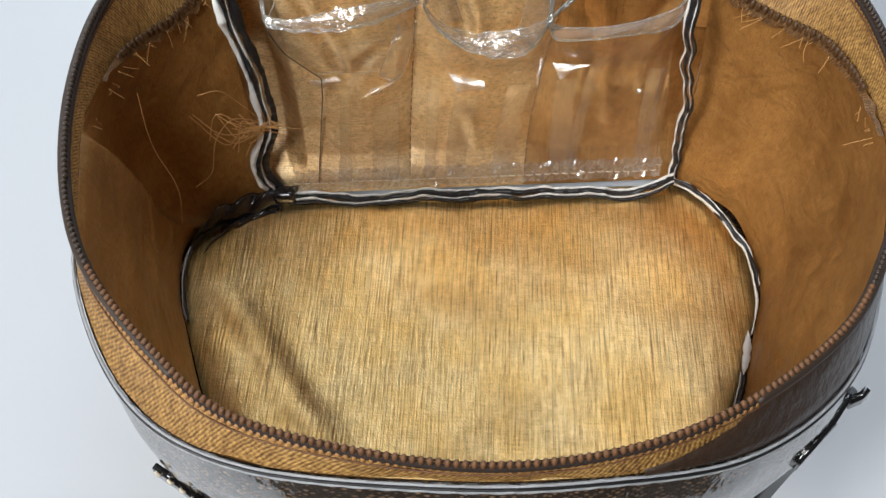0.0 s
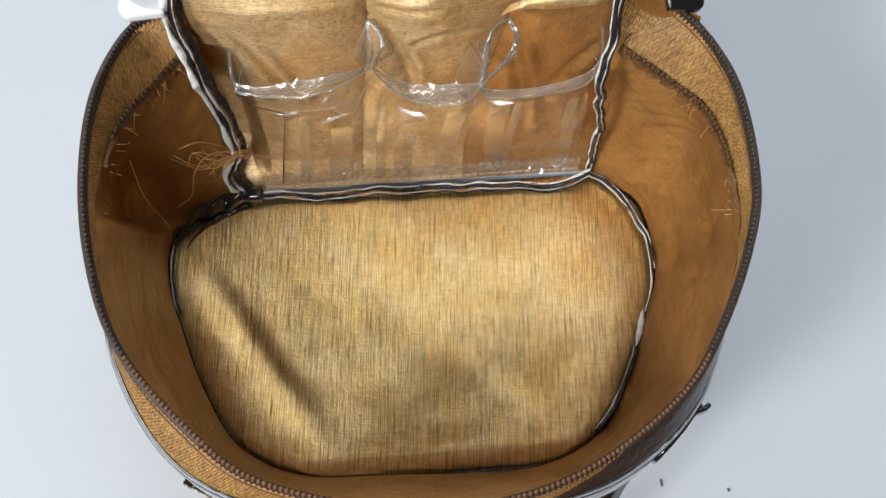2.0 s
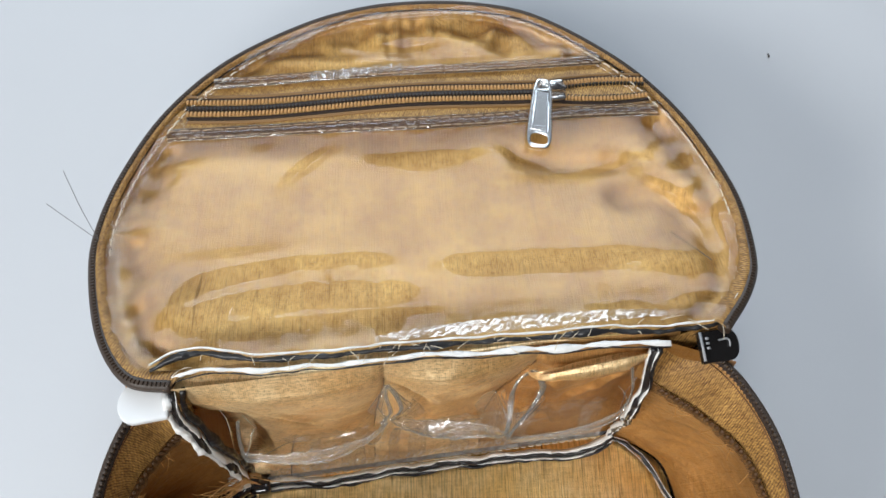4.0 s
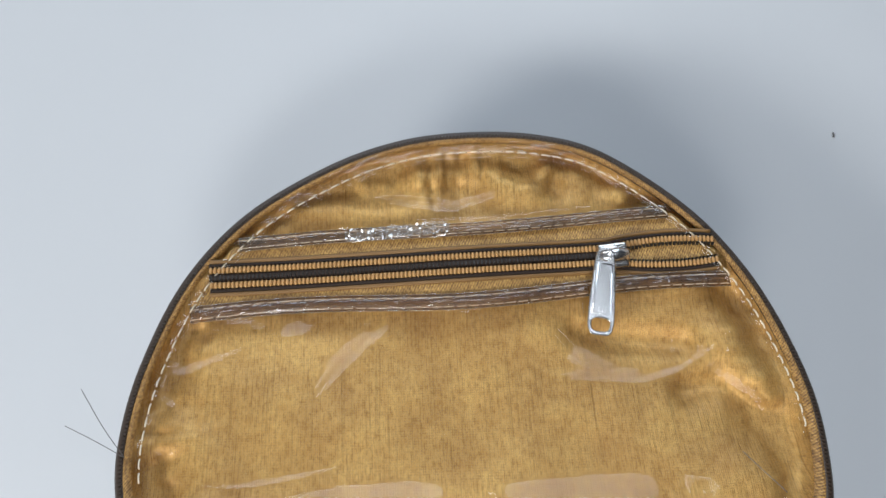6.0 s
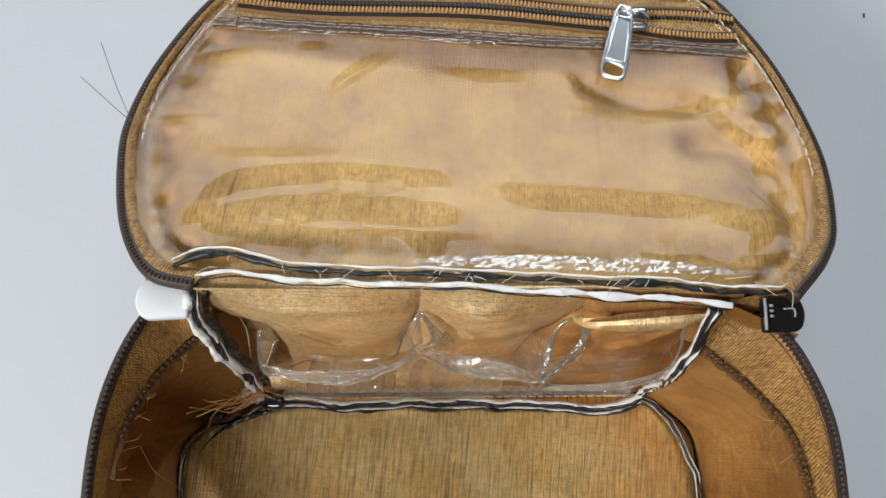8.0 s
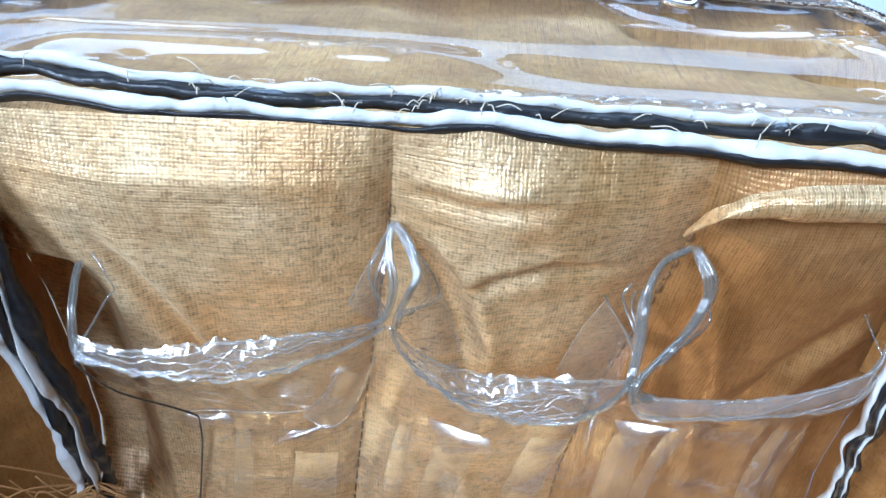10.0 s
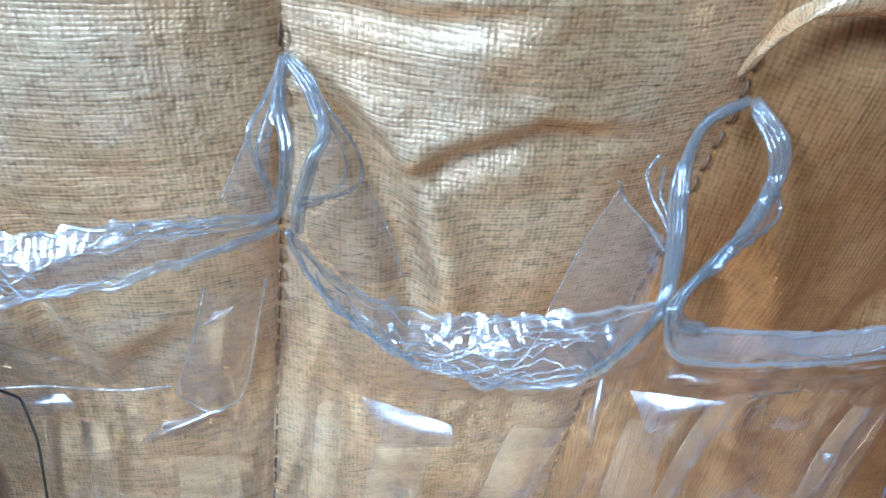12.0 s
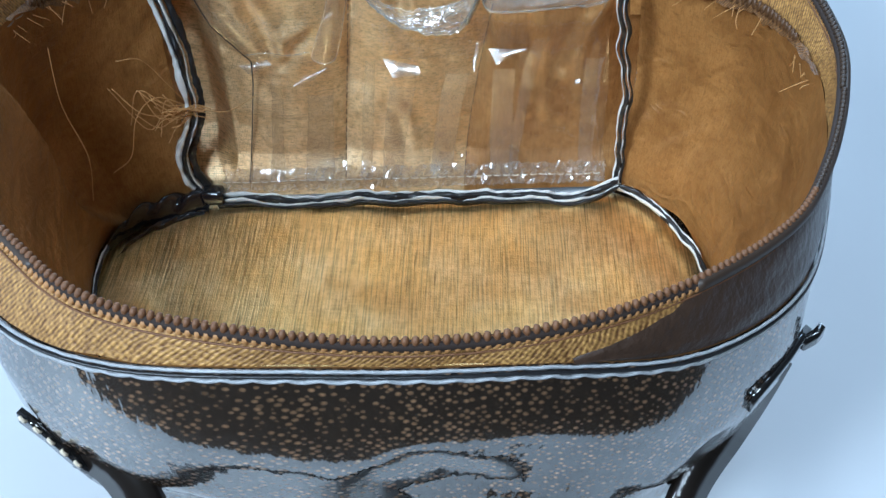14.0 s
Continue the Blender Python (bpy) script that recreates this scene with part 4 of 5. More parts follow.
        def flap(u, v, x0=x0, z0=z0, x1=x1, w0=w0, w1=w1):
            z = z0 + (0.0130 - z0) * v
            x = x0 + (x1 - x0) * v + (u - 0.5) * (w0 + (w1 - w0) * v) + 0.0004 * wob(v * 5, x0 * 300, u, 1)
            return spot(x, z, 0.0008 + 0.0004 * math.sin(math.pi * u) * (1 - 0.5 * v))
        pleat = part("pleat", sheet(flap, 8, 30, (0.006, 0.06)), M_PLEAT, pk)
        rims = [[flap(e, q) for q in np.linspace(0, 1, 40)] for e in (0.0, 1.0)]
        part("pleat_edge", tube(rims, 0.00011, 5), M_FILM, pleat)
    # glossy facets of buckled film, tilted to mirror the lamp
    for pocket, corners in FACETS:
        if pocket != k:
            continue
        c0, c1, c2, c3 = (np.array(c) for c in corners)
        size = float(np.linalg.norm(c2 - c0))

        def facet(u, v, c0=c0, c1=c1, c2=c2, c3=c3, size=size):
            p = (c0 * (1 - u) + c1 * u) * (1 - v) + (c3 * (1 - u) + c2 * u) * v
            full = math.sin(math.pi * u) * math.sin(math.pi * v)
            return tuple(p + np.array((-0.25, -0.65, 0.70)) * 0.035 * size * full)
        part("film_facet", sheet(facet, 12, 10, (0.01, 0.01)), M_FACET, pk, "buckled vinyl facet, tilted to mirror the lamp")
    for pocket, rad, line in STRANDS:
        if pocket == k:
            pts = spline(line, 50)
            twist = np.array([(0.5 * wob(i * 0.11, rad * 1e4, 0, 1), 0.4 * wob(i * 0.13, 4, 0, 1), 0.3 * wob(i * 0.1, 8, 0, 1)) for i in range(50)]) * 0.0006
            part("gathered_cord", tube([pts + twist * 0.4] + ([pts + twist + np.array((0.0005, 0.0003, 0.0002))] if rad > 0.0003 else []), rad, 7, 0.7), M_STRAND, pk, "gathered cord of milky vinyl")
    for pocket, one, two in WEBS:
        if pocket == k:
            ea, eb = spline(one, 31), spline(two, 31)

            def web(u, v, ea=ea, eb=eb):
                p = along(ea, u) * (1 - v) + along(eb, u) * v
                p[1] -= 0.0009 * math.sin(math.pi * v) + 0.0004 * r.uniform(-1, 1)
                return tuple(p)
            w = part("film_web", sheet(web, 30, 6, (0.02, 0.01)), M_WEB, pk)
            part("web_edge", tube([ea], 0.00012, 5), M_TRIM_FILM, w)
    return pk, spot


pockets = [make_pocket(k) for k in range(3)]

# a square flap of doubled film beside the first seam, and the free side of the first pocket
pk0, spot0 = pockets[0]
FLAP_L = spline([(-0.0050, 0.0870), (-0.0081, 0.0754), (-0.0124, 0.0612), (-0.0113, 0.0582)], 30)
FLAP_R = spline([(0.0002, 0.0840), (-0.0010, 0.0780), (-0.0035, 0.0647), (-0.0052, 0.0588)], 30)


def flap_at(u, v):
    x, z = along(FLAP_L, v) * (1 - u) + along(FLAP_R, v) * u
    return tuple(spot0(x, z, 0.0010 + 0.0016 * math.sin(math.pi * u)))


flap = part("pleat", sheet(flap_at, 10, 30, (0.007, 0.03)), M_PLEAT, pk0, "doubled square of clear vinyl")
part("pleat_edge", tube([[flap_at(0, v) for v in np.linspace(0, 1, 40)], [flap_at(1, v) for v in np.linspace(0, 1, 40)], [flap_at(u, 1) for u in np.linspace(0, 1, 20)]], 0.00020, 5), M_TRIM_FILM, flap)
part("film_side", tube([[spot0(side_x(0, z), z, 0.0008) for z in np.linspace(0.088, 0.013, 60)]], 0.00020, 5), M_EDGE_DARK, pk0, "dark free edge of the clear vinyl")
part("film_crease", tube([[spot0(x, 0.0615 + 0.0006 * math.sin(x * 400), 0.0006) for x in np.linspace(-0.0335, -0.0130, 40)]], 0.00016, 5), M_TRIM_FILM, pk0)

strip = [(x, back_y(0.0125) - 0.004 + 0.0008 * wob(x * 90, 0, 0, 1), 0.0125 + 0.0006 * wob(x * 70, 3, 0, 1)) for x in np.linspace(-0.047, 0.090, 60)]


strip_rng = random.Random(5)


def strip_at(u, v):
    x = -0.047 + 0.137 * u
    y = 0.1652 + 0.0040 * v + 0.0006 * strip_rng.uniform(-1, 1)
    return (x + 0.0005 * strip_rng.uniform(-1, 1), y, 0.0105 + 0.0070 * v + 0.0006 * strip_rng.uniform(-1, 1))


base_strip = part("pocket_base_strip", sheet(strip_at, 130, 4, (0.14, 0.007)), M_CRUMPLED, bag, "crinkled clear vinyl strip at the foot of the pockets", False)
part("strip_stitching", stitch_line([(x, 0.1650, z + 0.003) for x, y, z in strip], 0.0024, 0.0009, 0.00018, (0, -0.0004, 0)), M_PALE_THREAD, base_strip)


# cloth that closes the gap between side lining and back panel
def corner_cloth(u_side, edge):
    def at(u, v):
        a = np.array(side_at(u_side, 0.02 + 0.98 * u))
        b = np.array(back_at(edge, max(0.0, min(1.0, (a[2] - 0.006) / 0.112))))
        p = a + (b - a) * v
        return tuple(p + np.array((0, 0, 0.0006)))
    return sheet(at, 40, 4, (0.1, 0.015))


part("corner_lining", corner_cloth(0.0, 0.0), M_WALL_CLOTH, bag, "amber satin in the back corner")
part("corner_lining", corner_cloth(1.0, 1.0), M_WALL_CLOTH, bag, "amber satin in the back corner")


# ---- raw seams: white foam, dark vinyl, white foam, standing up from the corner ----
def raw_seam(points, layers, stand, stack, wiggle=0.0009, seed=0.0, label="", pointed=False):
    """layers: (offset along stack, thickness, height, material name)."""
    p = spline(points, 420)
    size = float(np.linalg.norm(np.diff(p, axis=0), axis=1).sum()) / 0.12
    st = np.array(stack, float)
    st /= np.linalg.norm(st)
    sd = np.array(stand, float)
    sd /= np.linalg.norm(sd)
    core = None

    def taper(j):
        return (math.sin(math.pi * (j + 2) / (len(p) + 3)) ** 0.8 if pointed else 1.0)

    for i, (off, thick, high, mat) in enumerate(layers):
        q, ws, hs = [], [], []
        for j, c in enumerate(p):
            f = j / (len(p) - 1) * size
            w = wiggle * (1.5 * wob(f * 6, seed, 0, 1) + 0.5 * wob(f * 17, seed, 3, 1))
            q.append(c + st * (0.78 * off + 1.3 * w + 0.5 * wiggle * wob(f * 11, seed, i * 2.0, 1)) + sd * 0.5 * wiggle * wob(f * 22, seed + 2, i * 3.0, 1))
            ws.append(st * thick * taper(j) * (0.34 + 1.15 * abs(wob(f * 8, seed + i * 5, 7, 1)) + 0.30 * abs(wob(f * 30, seed + i * 5, 3, 1))))
            hs.append(sd * high * (0.82 + 0.5 * wob(f * 9, seed + i * 3, 1, 1) + 0.25 * wob(f * 33, seed + i * 3, 5, 1)))
        ob = part("seam_edge" if core is None else "seam_layer", bar(q, ws, hs), mat, bag if core is None else core, label if core is None else "")
        core = core or ob
    return core


W, D = M_FOAM, M_DARK_EDGE
raw_seam([(-0.050, 0.1640, 0.0060), (-0.030, 0.1630, 0.0060), (0.0, 0.1630, 0.0060), (0.03, 0.1630, 0.0060), (0.06, 0.1620, 0.0060), (0.080, 0.1600, 0.0065), (0.0945, 0.1645, 0.0090)],
         [(0.0019, 0.0010, 0.0050, W), (0.0003, 0.0024, 0.0044, D), (-0.0015, 0.0005, 0.0046, W), (-0.0026, 0.0013, 0.0038, D)],
         (0, -0.35, 1), (0, 1, 0.35), 0.0009, 1.0, "raw seam with white and black edges along the bottom")
# the last, wide dark layer paints the seam's shadow on the back panel
raw_seam([(-0.0540, 0.1660, 0.0080), (-0.0585, 0.1680, 0.0260), (-0.0510, 0.1700, 0.0480), (-0.0525, 0.1740, 0.0700), (-0.0570, 0.1800, 0.0900), (-0.0588, 0.1870, 0.1080), (-0.0580, 0.1915, 0.1165)],
         [(-0.0024, 0.0024, 0.0040, W), (-0.0002, 0.0018, 0.0038, D), (0.0011, 0.0004, 0.0040, W), (0.0034, 0.0034, 0.0022, D)],
         (0.15, -1, 0.1), (1, 0.15, 0), 0.0009, 2.0, "raw upright seam with white and black edges")
raw_seam([(0.0945, 0.1655, 0.0090), (0.0930, 0.1680, 0.0220), (0.0905, 0.1690, 0.0480), (0.0850, 0.1700, 0.0680), (0.0810, 0.1710, 0.0860), (0.0825, 0.1790, 0.1030), (0.0838, 0.1865, 0.1160)],
         [(-0.0013, 0.0005, 0.0022, W), (0.0001, 0.0021, 0.0022, D), (0.0014, 0.0003, 0.0024, W), (0.0024, 0.0014, 0.0018, D)],
         (-0.15, -1, 0.1), (1, -0.15, 0), 0.0010, 3.0, "raw upright seam with white and black edges")
raw_seam([(0.0945, 0.1645, 0.0080), (0.1010, 0.1610, 0.0070), (0.1085, 0.1525, 0.0065), (0.1140, 0.1430, 0.0065), (0.1170, 0.1310, 0.0065), (0.1170, 0.1190, 0.0065)],
         [(-0.0012, 0.0004, 0.0028, W), (0.0002, 0.0022, 0.0034, D), (0.0012, 0.0004, 0.0036, W)],
         (-0.25, -0.1, 1), (1, 0.5, 0), 0.0012, 4.0, "raw curved seam with white and black edges")
raw_seam([(0.1165, 0.1190, 0.0065), (0.1155, 0.1140, 0.0065), (0.1140, 0.1090, 0.0065), (0.1110, 0.1010, 0.0065)],
         [(-0.0003, 0.0013, 0.0028, W)], (-0.25, 0, 1), (1, 0.2, 0), 0.0006, 5.0, "raw white seam edge")
raw_seam([(0.1106, 0.1020, 0.0060), (0.1084, 0.0945, 0.0060), (0.1052, 0.0862, 0.0060)],
         [(-0.0006, 0.0056, 0.0030, W)], (-0.3, 0, 1), (1, -0.2, 0), 0.0001, 6.0, "white patch of raw foam edge", True)
raw_seam([(0.1048, 0.0865, 0.0060), (0.1000, 0.0760, 0.0060), (0.0930, 0.0640, 0.0060), (0.0840, 0.0540, 0.0060)],
         [(-0.0014, 0.0010, 0.0028, W), (0.0002, 0.0034, 0.0030, D)], (-0.25, 0.1, 1), (1, -0.6, 0), 0.0009, 7.0, "raw dark seam edge")


def corner_fold(points, high, deep, seed, name, label):
    """A soft fold of dark vinyl that lies along the corner."""
    p = spline(points, 60)

    def at(u, v):
        c = along(p, u)
        a = math.pi * v
        h = high * (0.75 + 0.6 * wob(u * 5, seed, 0, 1)) * math.sin(math.pi * min(1, 0.12 + u * 0.9)) ** 0.4
        d = deep * (0.9 + 0.5 * wob(u * 6, seed + 3, 1, 1))
        return (c[0] + 0.55 * d * math.cos(a), c[1] - 0.85 * d * math.cos(a) * -1, c[2] - 0.001 + h * math.sin(a) + 0.0006 * wob(u * 14, v * 4, seed, 1))
    return part(name, sheet(at, 70, 12, (0.04, 0.01)), M_VINYL, bag, label)


corner_fold([(-0.0500, 0.1640, 0.0070), (-0.0560, 0.1640, 0.0070), (-0.0640, 0.1615, 0.0065), (-0.0750, 0.1560, 0.0065), (-0.0840, 0.1470, 0.0060)], 0.0110, 0.0062, 3.0, "corner_fold", "glossy black vinyl folded into the corner")
corner_fold([(-0.0540, 0.1600, 0.0060), (-0.0640, 0.1570, 0.0060), (-0.0740, 0.1515, 0.0060), (-0.0810, 0.1430, 0.0060)], 0.0030, 0.0022, 8.0, "corner_fold", "glossy black vinyl folded into the corner")
raw_seam([(-0.0850, 0.1440, 0.0060), (-0.0862, 0.1340, 0.0060), (-0.0855, 0.1230, 0.0060), (-0.0835, 0.1150, 0.0060)],
         [(0.0, 0.0014, 0.0030, D), (-0.0008, 0.0006, 0.0036, W)], (0.3, 0, 1), (1, 0, 0), 0.0008, 9.0, "raw side seam with a thin white edge")
part("corner_lump", box(-0.0555, -0.0470, 0.1605, 0.1665, 0.0075, 0.0140, 0.0024, 4), M_VINYL, bag, "glossy black folded corner")


# ---- lid ----
LID = [(-0.058, 0.1925), (-0.0706, 0.1965), (-0.0798, 0.2105), (-0.0852, 0.2315), (-0.0857, 0.2490), (-0.0797, 0.2715), (-0.0657, 0.2975),
       (-0.0445, 0.3175), (-0.0150, 0.3317), (0.0105, 0.3380), (0.0350, 0.3385), (0.0580, 0.3352), (0.0775, 0.3280), (0.0980, 0.3120),
       (0.1137, 0.2935), (0.1250, 0.2690), (0.1296, 0.2390), (0.1250, 0.2140), (0.1175, 0.2010), (0.1045, 0.1890)]


def lid_z(y):
    v = y - 0.192
    return 0.118 - 0.55 * v + 1.65 * v * v


lid2 = spline(LID, 300)
top_i = int(np.argmax(lid2[:, 1]))
LEFT, RIGHT = lid2[:top_i + 1], lid2[top_i:][::-1]


def lid_x(y, inset):
    yy = min(y + 0.0, 0.3383)
    xl, xr = np.interp(yy, LEFT[:, 1], LEFT[:, 0]), np.interp(yy, RIGHT[:, 1], RIGHT[:, 0])
    return xl + inset, xr - inset


def lid_area(y_low, y_high, inset, lift, nu=120, nv=90):
    """A sheet over the lid between two lines, y as functions of u."""
    def at(u, v):
        y = y_low(u) + (y_high(u) - y_low(u)) * v
        xl, xr = lid_x(y, inset)
        x = xl + (xr - xl) * u
        return (x, y, lid_z(y) + lift(x, y, u, v))
    return sheet(at, nu, nv, "xy")


def lid_low(u):
    return 0.1985 + (0.1925 - 0.1985) * u


def strip_low(u):
    return 0.2868 + (0.2772 - 0.2868) * u + 0.0012 * math.sin(u * 9)


def strip_high(u):
    return 0.3085 + (0.3030 - 0.3085) * u + 0.0006 * math.sin(u * 8)


def zip_y(x):
    return float(np.interp(x, (-0.065, 0.0047, 0.0601, 0.0743, 0.118), (0.2986, 0.2943, 0.2912, 0.2905, 0.2880)))


# deep folds of the lid cloth: lines on the lid
FOLDS = [[(-0.022, 0.3265), (-0.005, 0.3225), (0.012, 0.3210), (0.028, 0.3215)], [(0.046, 0.3270), (0.056, 0.3230), (0.062, 0.3180)],
         [(0.060, 0.2660), (0.078, 0.2610), (0.095, 0.2580)],
         [(0.092, 0.2430), (0.104, 0.2440), (0.112, 0.2360), (0.117, 0.2240)]]


def near_line(lines, x, y, wide):
    deep = 0.0
    for line in lines:
        for (ax, ay), (bx, by) in zip(line, line[1:]):
            dx, dy = bx - ax, by - ay
            t = max(0.0, min(1.0, ((x - ax) * dx + (y - ay) * dy) / (dx * dx + dy * dy)))
            d2 = (x - ax - t * dx) ** 2 + (y - ay - t * dy) ** 2
            deep = max(deep, math.exp(-d2 / wide ** 2))
    return deep


def lid_puff(x, y, u, v):
    """Cloth relief: calm in the middle, folds, and full puckers where the edge is gathered."""
    xl, xr = lid_x(y, 0.0)
    e = min(x - xl, xr - x, 0.3385 - y, 0.05)
    low = y - 0.1945
    gather = math.exp(-((e - 0.010) / 0.011) ** 2)
    ang = math.atan2(y - 0.25, x - 0.022)
    calm = 0.45 + 0.75 * clamp(1 - (e - 0.012) / 0.025)
    z = -0.0026 + calm * (0.0044 * wob(x, y, 0, 34, 31) + 0.0013 * wob(x, y, 0, 80, 35))
    z -= 0.0046 * near_line(FOLDS, x, y, 0.0046)
    z += gather * (0.0072 * (abs(wob(ang * 9, 0.3, e * 30, 1, 41)) - 0.25) + 0.0014 * wob(ang * 24, 0.3, e * 90, 1, 43))
    z += -0.0036 * math.exp(-((e - 0.007) / 0.005) ** 2) + 0.0040 * math.exp(-((e - 0.019) / 0.007) ** 2) * (0.35 + wob(ang * 3.2, 0.7, 0, 1, 47))
    z += -0.0022 * math.exp(-((low - 0.006) / 0.006) ** 2) + 0.0016 * math.exp(-((low - 0.020) / 0.008) ** 2) * (0.4 + wob(x * 14, 0.7, 0, 1, 48))
    in_band = max(0.0, 1 - abs(y - zip_y(x)) / 0.016)
    return max(-0.0078, min(z, 0.0017)) * (1 - in_band) * min(1.0, e / 0.004)


lid = part("lid", lid_area(lambda u: 0.1935 - 0.0045 * u, lambda u: 0.3375, 0.0010, lambda x, y, u, v: -0.0082), M_SHELL, bag, "lid folded back, dark patent outside")
part("lid_lining", lid_area(lambda u: 0.1955 - 0.005 * u, lambda u: 0.3372, 0.0014,
                            lid_puff, 150, 110), M_LID_CLOTH, lid, "gold satin lid lining, puffed and puckered")
rim_lid = np.array([(x, y, lid_z(y) + 0.0006) for x, y in lid2])
lid_in = np.array([(0.022 - x, (0.255 - y) * 1.2, 0) for x, y in lid2])
lid_in /= np.linalg.norm(lid_in, axis=1)[:, None]


def lid_edge(u, v):
    c, d = along(rim_lid, u), along(lid_in, u)
    p = c + d * ((0.0024 + 0.0036 * abs(2 * u - 1) ** 5) * v)
    return (p[0], p[1], lid_z(p[1]) + 0.0012 * math.sin(math.pi * v) + 0.0004)


lid_tape = part("lid_zipper_tape", sheet(lid_edge, 240, 5, (0.5, 0.006)), M_TAPE, lid, "golden brown woven zipper tape round the lid")
part("lid_edge_band", tube([rim_lid - np.array((0, 0, 0.0015))], 0.0021, 8), M_TOOTH_DARK, lid_tape)
part("lid_zipper_teeth", teeth(rim_lid, lid_in, 0.00125, 0.0018, 0.0009, 0.0014, 0.0004), M_TOOTH_DARK, lid_tape, "dark brown nylon zipper teeth", False)


# creases pressed into the film: a line on the lid, and the half width at its widest
CREASES = [
    ([(-0.0010, 0.2775), (-0.0100, 0.2725), (-0.0200, 0.2650), (-0.0291, 0.2554)], 0.0034),
    ([(-0.0668, 0.2368), (-0.0540, 0.2352), (-0.0400, 0.2352), (-0.0190, 0.2362)], 0.0018),
    ([(0.0480, 0.2760), (0.0500, 0.2670), (0.0545, 0.2600), (0.0620, 0.2555), (0.0680, 0.2535)], 0.0030),
    ([(0.0480, 0.2530), (0.0620, 0.2520), (0.0760, 0.2500), (0.0900, 0.2525), (0.1010, 0.2570), (0.1120, 0.2580)], 0.0026),
    ([(0.0950, 0.2500), (0.1010, 0.2460), (0.1080, 0.2400), (0.1130, 0.2300), (0.1140, 0.2180)], 0.0036),
    ([(-0.0720, 0.2700), (-0.0620, 0.2720), (-0.0480, 0.2755)], 0.0026),
    ([(-0.0780, 0.2470), (-0.0720, 0.2465), (-0.0680, 0.2470)], 0.0018),
    ([(-0.0020, 0.3195), (0.0110, 0.3165), (0.0246, 0.3133), (0.0428, 0.3169)], 0.0024),
]
SPARKS = [(0.0977, 0.2503, 0.0028), (0.0964, 0.2570, 0.0018), (0.0852, 0.2158, 0.0016), (-0.0709, 0.2613, 0.0024), (0.1060, 0.2560, 0.0018),
          (-0.0217, 0.2223, 0.0016), (-0.0123, 0.2213, 0.0014), (-0.0051, 0.2229, 0.0016), (0.0026, 0.2199, 0.0014), (-0.0397, 0.2124, 0.0022), (-0.0182, 0.2032, 0.0018),
          (-0.0107, 0.2044, 0.0014), (0.0025, 0.1988, 0.0014), (0.0249, 0.2023, 0.0024), (0.0319, 0.2026, 0.0016), (0.0388, 0.1982, 0.0016), (0.0624, 0.1972, 0.0016),
          (0.0726, 0.2065, 0.0016), (0.0881, 0.2580, 0.0012), (0.1073, 0.2593, 0.0014), (0.0212, 0.2207, 0.0011), (-0.0757, 0.2313, 0.0016), (-0.0726, 0.2181, 0.0018), (-0.0294, 0.2025, 0.0014)]


def valley(x, y):
    """Depth of the pressed creases: sharp in the middle, tapering to both ends."""
    deep = 0.0
    for line, wide in CREASES:
        d, f = line_gap(line, x, y)
        w = wide * (0.25 + 0.75 * math.sin(math.pi * clamp(f, 0.0, 1.0)) ** 0.7)
        deep = max(deep, clamp(1 - abs(d) / w) * w * 0.26 * clamp(min(f, 1 - f) * 12))
    return deep


def ridge_y(x):
    """Where the film bends down towards the hinge."""
    return float(np.interp(x, (-0.075, -0.05, -0.02, 0.01, 0.04, 0.08, 0.115), (0.222, 0.229, 0.233, 0.230, 0.227, 0.224, 0.216))) + 0.0012 * wob(x * 40, 3, 0, 1)


def sparkle_at(x, y):
    """Small dents in the film that catch the lamp."""
    out = 0.0
    for sx, sy, wide in SPARKS:
        d2 = ((x - sx) / wide) ** 2 + ((y - sy) / 0.0013) ** 2
        out -= 0.0008 * math.exp(-d2)
    return out


def wavy_film(x, y, u, v):
    e = min(u, 1 - u, v, 1 - v)
    near = math.exp(-((e - 0.05) / 0.04) ** 2)
    z = 0.0021 + 0.0012 * min(1, e * 7) + 0.0006 * wob(x, y, 0, 12, 51) * min(1, e * 6) + 0.0009 * near * wob(x, y, 0, 110, 61)
    below = ridge_y(x) - y
    bulge = smooth_step((0.030 - x) / 0.035) * smooth_step((x + 0.070) / 0.020)
    z += bulge * (0.0024 + 0.0007 * wob(x * 30, 5, 0, 1)) * math.exp(-((below - 0.0105) / 0.0078) ** 2)
    z -= smooth_step((x - 0.005) / 0.035) * 0.0017 * smooth_step(below / 0.013) * smooth_step((v - 0.02) / 0.10)
    return z - valley(x, y) + sparkle_at(x, y)


lid_pocket = part("lid_pocket_film", lid_area(lid_low, strip_low, 0.0045, wavy_film, 320, 200), M_LID_FILM, lid, "wavy clear vinyl pocket over the lid lining")
part("lid_top_film", lid_area(strip_high, lambda u: 0.3352, 0.0045, wavy_film, 140, 60), M_LID_FILM, lid, "clear vinyl over the lid lining")

# zipped opening of the lid pocket
zip_tape = part("pocket_zipper_tape", lid_area(lambda u: strip_low(u) + 0.0005, lambda u: strip_high(u) - 0.0005, 0.0060,
                                               lambda x, y, u, v: 0.0014 + 0.0008 * math.sin(math.pi * v), 120, 10), M_ZIP_TAPE, lid, "golden woven zipper tape")


